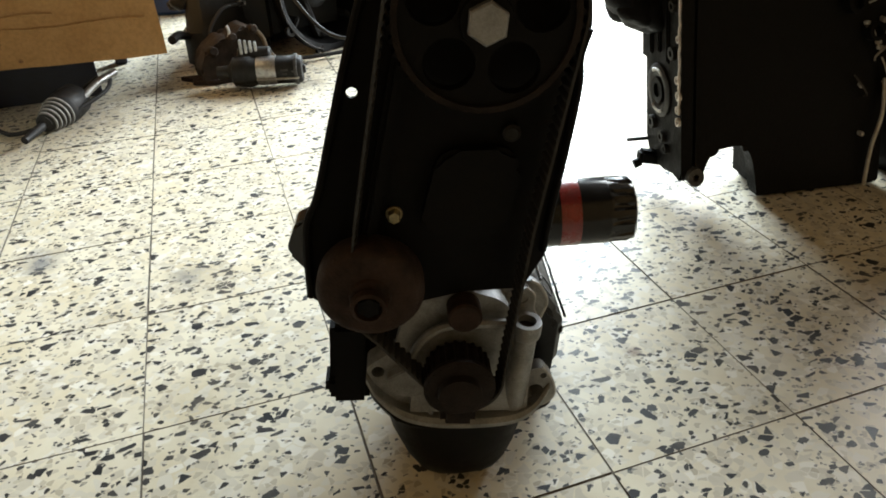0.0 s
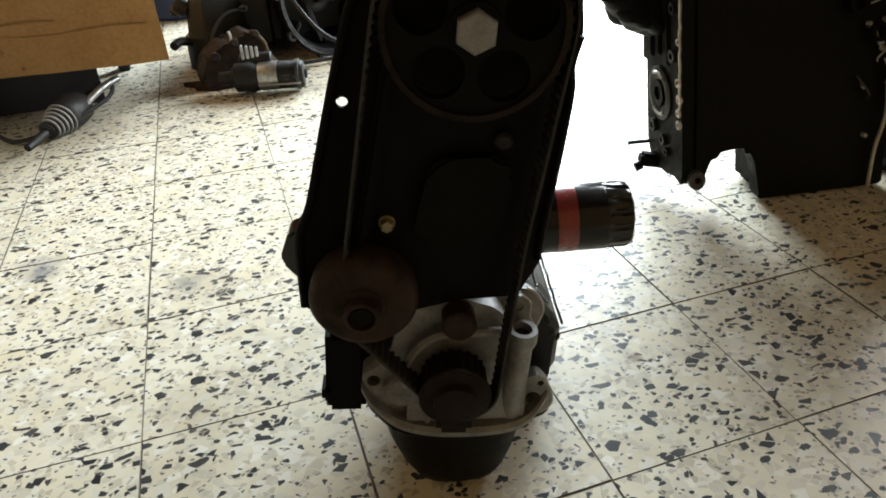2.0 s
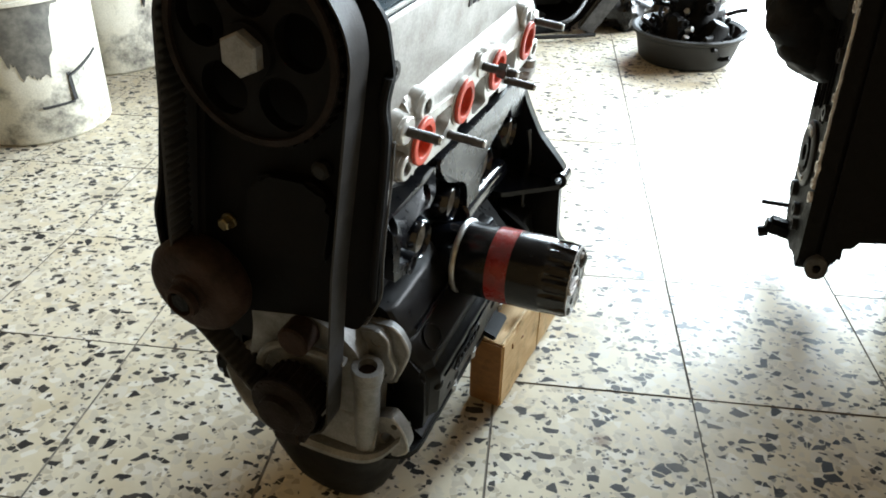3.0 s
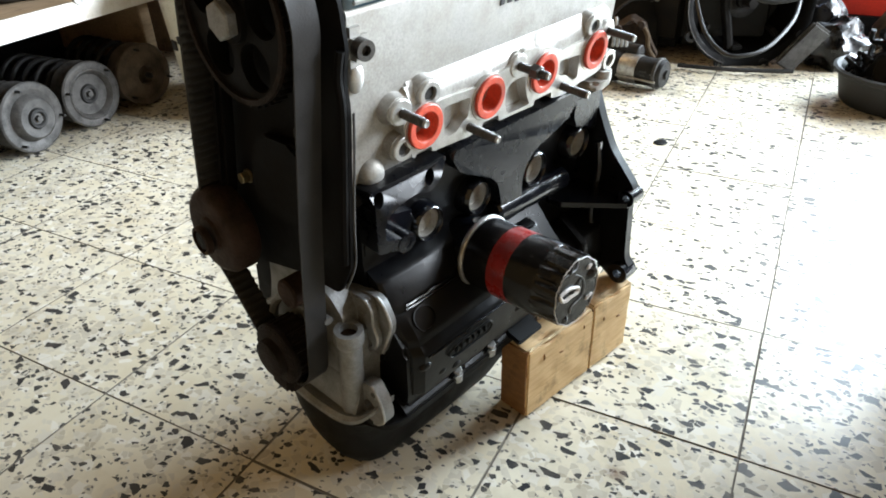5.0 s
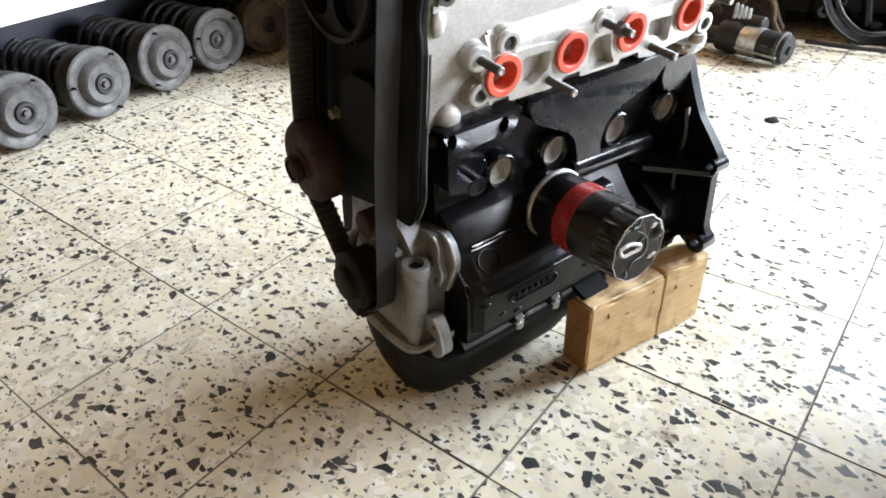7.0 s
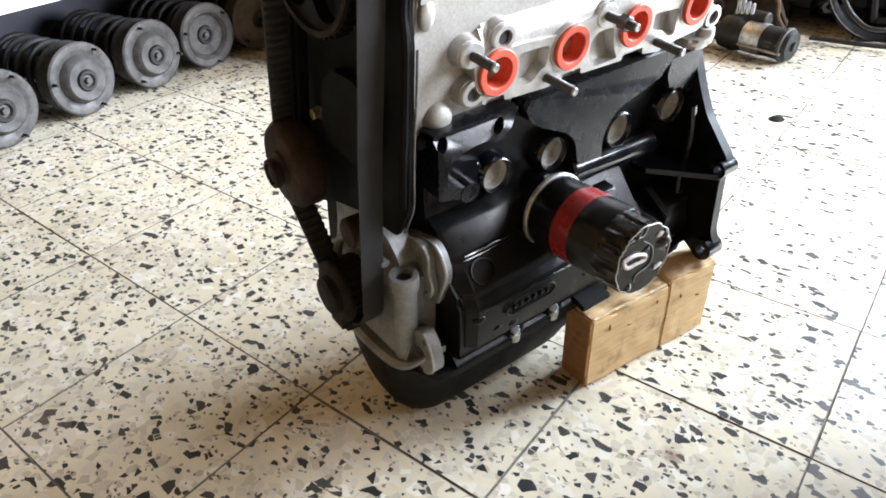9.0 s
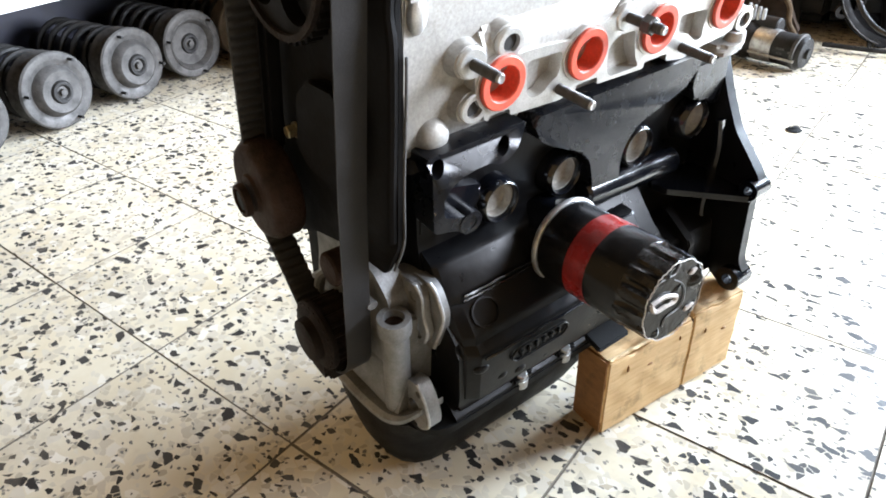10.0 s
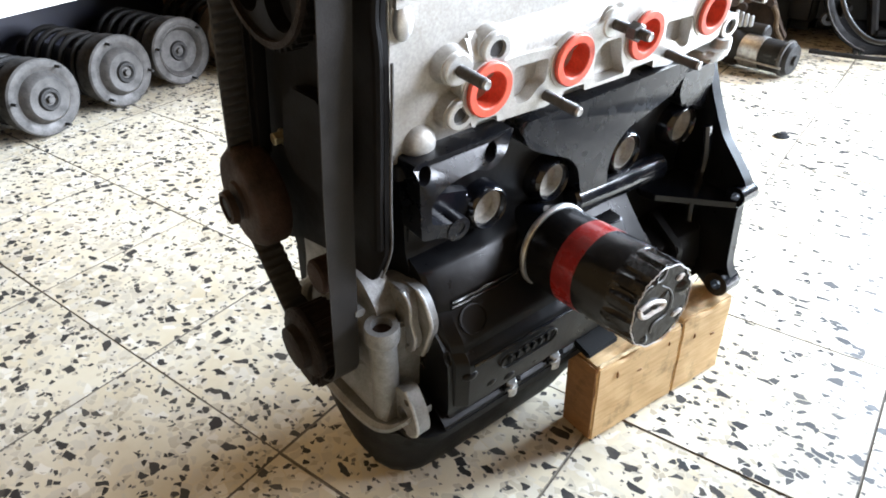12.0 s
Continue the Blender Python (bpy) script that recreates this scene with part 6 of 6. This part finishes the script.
part("side_wall", box(bm_new(), (0.0225, 0.055, 0.082), (0.045, 0.06, 0.072), 0.008), OIL_BLACK, other)
part("sump_case", box(bm_new(), (0.270, 0.075, 0.104), (0.248, 0.090, 0.204), 0.012), OIL_BLACK, other)
bm = bm_new()
outline = rounded([(0.0, 0.055), (0.015, 0.042), (0.03, 0.06), (0.05, 0.045), (0.125, 0.045), (0.145, 0.08), (0.148, 0.45), (0.13, 0.60), (0.02, 0.60), (0.0, 0.50)], 0.012, 3)
prism(bm, outline, "u", -0.022, 0.0, 0.003)
face = part("end_plate", bm, OIL_BLACK, other)
part("oil_seal", lathe(bm_new(), [(0.024, 0), (0.046, 0), (0.046, 0.004), (0.042, 0.006), (0.030, 0.006), (0.024, 0.003)], aimed((-0.022, 0.085, 0.184), (-1, 0, 0)), 36), DARK_IRON, face, "dark worn seal ring")
for z in (-0.034, 0.034):
    part("worn_arc", tube(bm_new(), [(-0.0275, 0.085 + 0.036 * math.sin(radians(a)), 0.184 + math.copysign(0.036, z) * math.cos(radians(a))) for a in range(-32, 33, 8)], 0.0032, 8), CORE_PLUG, face, "bright worn arc")
part("shaft_end", lathe(bm_new(), [(0, 0), (0.022, 0), (0.022, 0.008), (0.012, 0.008), (0.012, 0.002), (0, 0.002)], aimed((-0.022, 0.085, 0.184), (-1, 0, 0)), 28), OIL_BLACK, face)
# Ragged pale gasket left on the front corner, with the rings round its bolt holes.
bm = bm_new()
strip = [(0.0045 + 0.0016 * math.sin(k * 2.3), 0.165 + 0.0115 * k) for k in range(22)]
prism(bm, strip + [(v + 0.0034 + 0.0012 * math.sin(k * 1.7), w) for k, (v, w) in reversed(list(enumerate(strip)))], "u", -0.0256, -0.0218)
for v, w, r in ((0.008, 0.152, 0.0075), (0.0095, 0.172, 0.0065), (0.007, 0.196, 0.0078), (0.012, 0.222, 0.007), (0.010, 0.290, 0.006), (0.020, 0.405, 0.008)):
    holed(bm, circle(v, w, r, 16), [circle(v, w, r * 0.62, 16)], "u", -0.0268, -0.0216)
prism(bm, [(0.006, 0.414), (0.012, 0.420), (0.028, 0.416), (0.040, 0.420), (0.040, 0.416), (0.028, 0.411), (0.013, 0.414), (0.010, 0.408)], "u", -0.0256, -0.0218)
part("gasket_edge", bm, FILM, face, "ragged pale gasket edge with bolt holes")
# Cast ribs and bolt bosses on the end plate.
for w0, w1, v in ((0.24, 0.36, 0.050), (0.25, 0.40, 0.085), (0.24, 0.37, 0.118)):
    part("cast_rib", box(bm_new(), (-0.0235, v, (w0 + w1) / 2), (0.009, 0.007, w1 - w0), 0.003), OIL_BLACK, face)
for y, z, r in ((0.030, 0.262, 0.011), (0.028, 0.340, 0.010), (0.070, 0.105, 0.010), (0.112, 0.118, 0.012), (0.055, 0.088, 0.008), (0.125, 0.290, 0.011)):
    part("bolt_boss", lathe(bm_new(), [(r * 0.5, 0), (r, 0), (r, 0.008), (r * 0.5, 0.008)], aimed((-0.022, y, z), (-1, 0, 0)), 16), DARK_IRON, face)
part("dowel", rod(bm_new(), (0.0, 0.140, 0.076), (-0.062, 0.150, 0.073), 0.0035, 10), OIL_BLACK, other)
bm = bm_new()
box(bm, (-0.028, 0.112, 0.052), (0.055, 0.026, 0.024), 0.006, pose(0, 0, 0, 0, 12, 0))
rod(bm, (-0.05, 0.113, 0.045), (-0.064, 0.114, 0.040), 0.008, 12)
part("lug", bm, OIL_BLACK, other)
part("foot", lathe(bm_new(), [(0.006, 0), (0.016, 0), (0.016, 0.014), (0.006, 0.014)], aimed((0.004, 0.004, 0.058), (0, -1, 0)), 20), DUSTY_STEEL, other)
for p, r, s in (((-0.02, 0.17, 0.36), 0.075, (1.1, 1, 0.8)), ((-0.05, 0.18, 0.315), 0.036, (1.2, 1, 0.8)), ((0.05, 0.13, 0.42), 0.09, (1.2, 1, 0.9)), ((-0.07, 0.19, 0.37), 0.045, (1, 1, 1)), ((-0.03, 0.15, 0.45), 0.07, (1, 1, 1)), ((-0.012, 0.12, 0.318), 0.048, (1.1, 1, 1)), ((-0.05, 0.15, 0.352), 0.055, (1.2, 1, 0.9)), ((-0.035, 0.12, 0.318), 0.040, (1.3, 1, 0.9))):
    bm = bm_new()
    made = bmesh.ops.create_icosphere(bm, subdivisions=3, radius=r)
    for v in made["verts"]:
        v.co += v.co.normalized() * 0.012 * noise.noise(v.co * 30 + Vector(p) * 9)
    bmesh.ops.transform(bm, matrix=Matrix.Translation(p) @ Matrix.Diagonal((*s, 1)), verts=made["verts"])
    part("manifold_lobe", bm, OIL_BLACK, other)
# Pipes pale all over: the daylight that catches them is in the colour.
for k, pts in enumerate(([(0.352, -0.010, 0.01), (0.356, -0.016, 0.08), (0.372, -0.018, 0.14), (0.376, -0.012, 0.20)], [(0.385, 0.02, 0.01), (0.386, 0.02, 0.09), (0.392, 0.02, 0.16), (0.388, 0.02, 0.22)])):
    part("pipe", tube(bm_new(), smooth_path(pts), 0.0038, 10), CORE_PLUG, other, "pipe lightened for the daylight on it")
for x, z, r in ((0.30, 0.33, 0.018), (0.33, 0.42, 0.014), (0.27, 0.37, 0.012), (0.345, 0.28, 0.016)):
    part("front_boss", lathe(bm_new(), [(0, 0), (r, 0), (r, 0.02), (r * 0.6, 0.022), (r * 0.55, 0.012), (0, 0.012)], aimed((x, 0.0, z), (0.1, -1, 0.2)), 20), OIL_BLACK, other)
# Scattered pale bolts and wires, added to stand in for small glints.
rng = random.Random(17)
for k in range(26):
    x, z = rng.uniform(0.315, 0.40), rng.uniform(0.10, 0.46)
    bm = bm_new()
    if k % 2:
        hexagon(bm, (x, -0.002, z), (rng.uniform(-0.4, 0.4), -1, rng.uniform(-0.2, 0.5)), rng.uniform(0.006, 0.010), 0.010)
    else:
        tube(bm, smooth_path([(x, -0.002, z), (x + rng.uniform(-0.02, 0.02), -0.016, z + 0.012), (x + rng.uniform(-0.03, 0.03), -0.010, z + rng.uniform(0.02, 0.05))]), 0.0018, 6)
    part("bolt" if k % 2 else "clamp_wire", bm, CORE_PLUG if k % 3 else DUSTY_STEEL, other)
# The whole block leans back.
for ob in other.children_recursive:
    ob.data.transform(Matrix(((1, 0, 0, 0), (0, 1, 0.3, -0.006), (0, 0, 1, 0), (0, 0, 0, 1))))
# Mostly unseen mass, enlarged so that it shades the tiles in front.
casting("oily_casting", pose(1.0, 0.24, 0, 0, 0, 40), "dark oily casting beside the standing engine, enlarged to cast shade", "car part", 61, (0.36, 0.30, 0.60), OIL_BLACK, 10)

# Black drain hole cover in the floor.
part("drain_cap", lathe(bm_new(), [(0, 0.0006), (0.0150, 0.0006), (0.0155, 0.0012), (0.0140, 0.0018), (0, 0.0018)], pose(-0.030, 0.8735, 0), 24), OIL_BLACK, None, "small round black cap lying on the tiles", category="cap")

# ---- the tiled floor ----
floor = part("floor", box(bm_new(), (0.6, 0.7, -0.0515), (5.4, 6.0, 0.1)), GROUT, label="old cream terrazzo tiles with dark joints", category="floor", kind="structure")
rng = random.Random(2)
TILE = 0.25


def tile_mesh(bm, x, y, half, lift):
    c = 0.0005
    low = [bm.verts.new((x + sx * half, y + sy * half, -0.012)) for sx, sy in ((-1, -1), (1, -1), (1, 1), (-1, 1))]
    mid = [bm.verts.new((x + sx * half, y + sy * half, lift - c)) for sx, sy in ((-1, -1), (1, -1), (1, 1), (-1, 1))]
    top = [bm.verts.new((x + sx * (half - c), y + sy * (half - c), lift)) for sx, sy in ((-1, -1), (1, -1), (1, 1), (-1, 1))]
    bm.faces.new(top)
    for one, two in ((low, mid), (mid, top)):
        for i in range(4):
            bm.faces.new((one[i - 1], one[i], two[i], two[i - 1])).material_index = 1


shared = []
for half in (0.1240, 0.1242, 0.1244):
    bm = bm_new()
    tile_mesh(bm, 0, 0, half, 0.0)
    mesh = bpy.data.meshes.new("tile")
    bm.to_mesh(mesh)
    bm.free()
    mesh.materials.append(TERRAZZO)
    mesh.materials.append(GROUT)
    shared.append(mesh)
rest = bm_new()
for i in range(-8, 13):
    for j in range(-9, 14):
        x, y = (i + 0.5) * TILE, (j + 0.5) * TILE
        dx, dy, lift = rng.uniform(-0.0006, 0.0006), rng.uniform(-0.0006, 0.0006), rng.uniform(-0.0006, 0.0)
        if -6 <= i <= 5 and -4 <= j <= 8:
            tile = new("tile", shared[rng.randrange(3)])
            tile.parent = floor
            tile.matrix_basis = pose(x + dx, y + dy, lift, rng.uniform(-0.1, 0.1), rng.uniform(-0.1, 0.1), rng.uniform(-0.16, 0.16))
        else:
            tile_mesh(rest, x + dx, y + dy, 0.1242, lift)
outer = tagged(part("outer_tiles", rest, TERRAZZO, floor), kind="stuff")
outer.data.materials.append(GROUT)
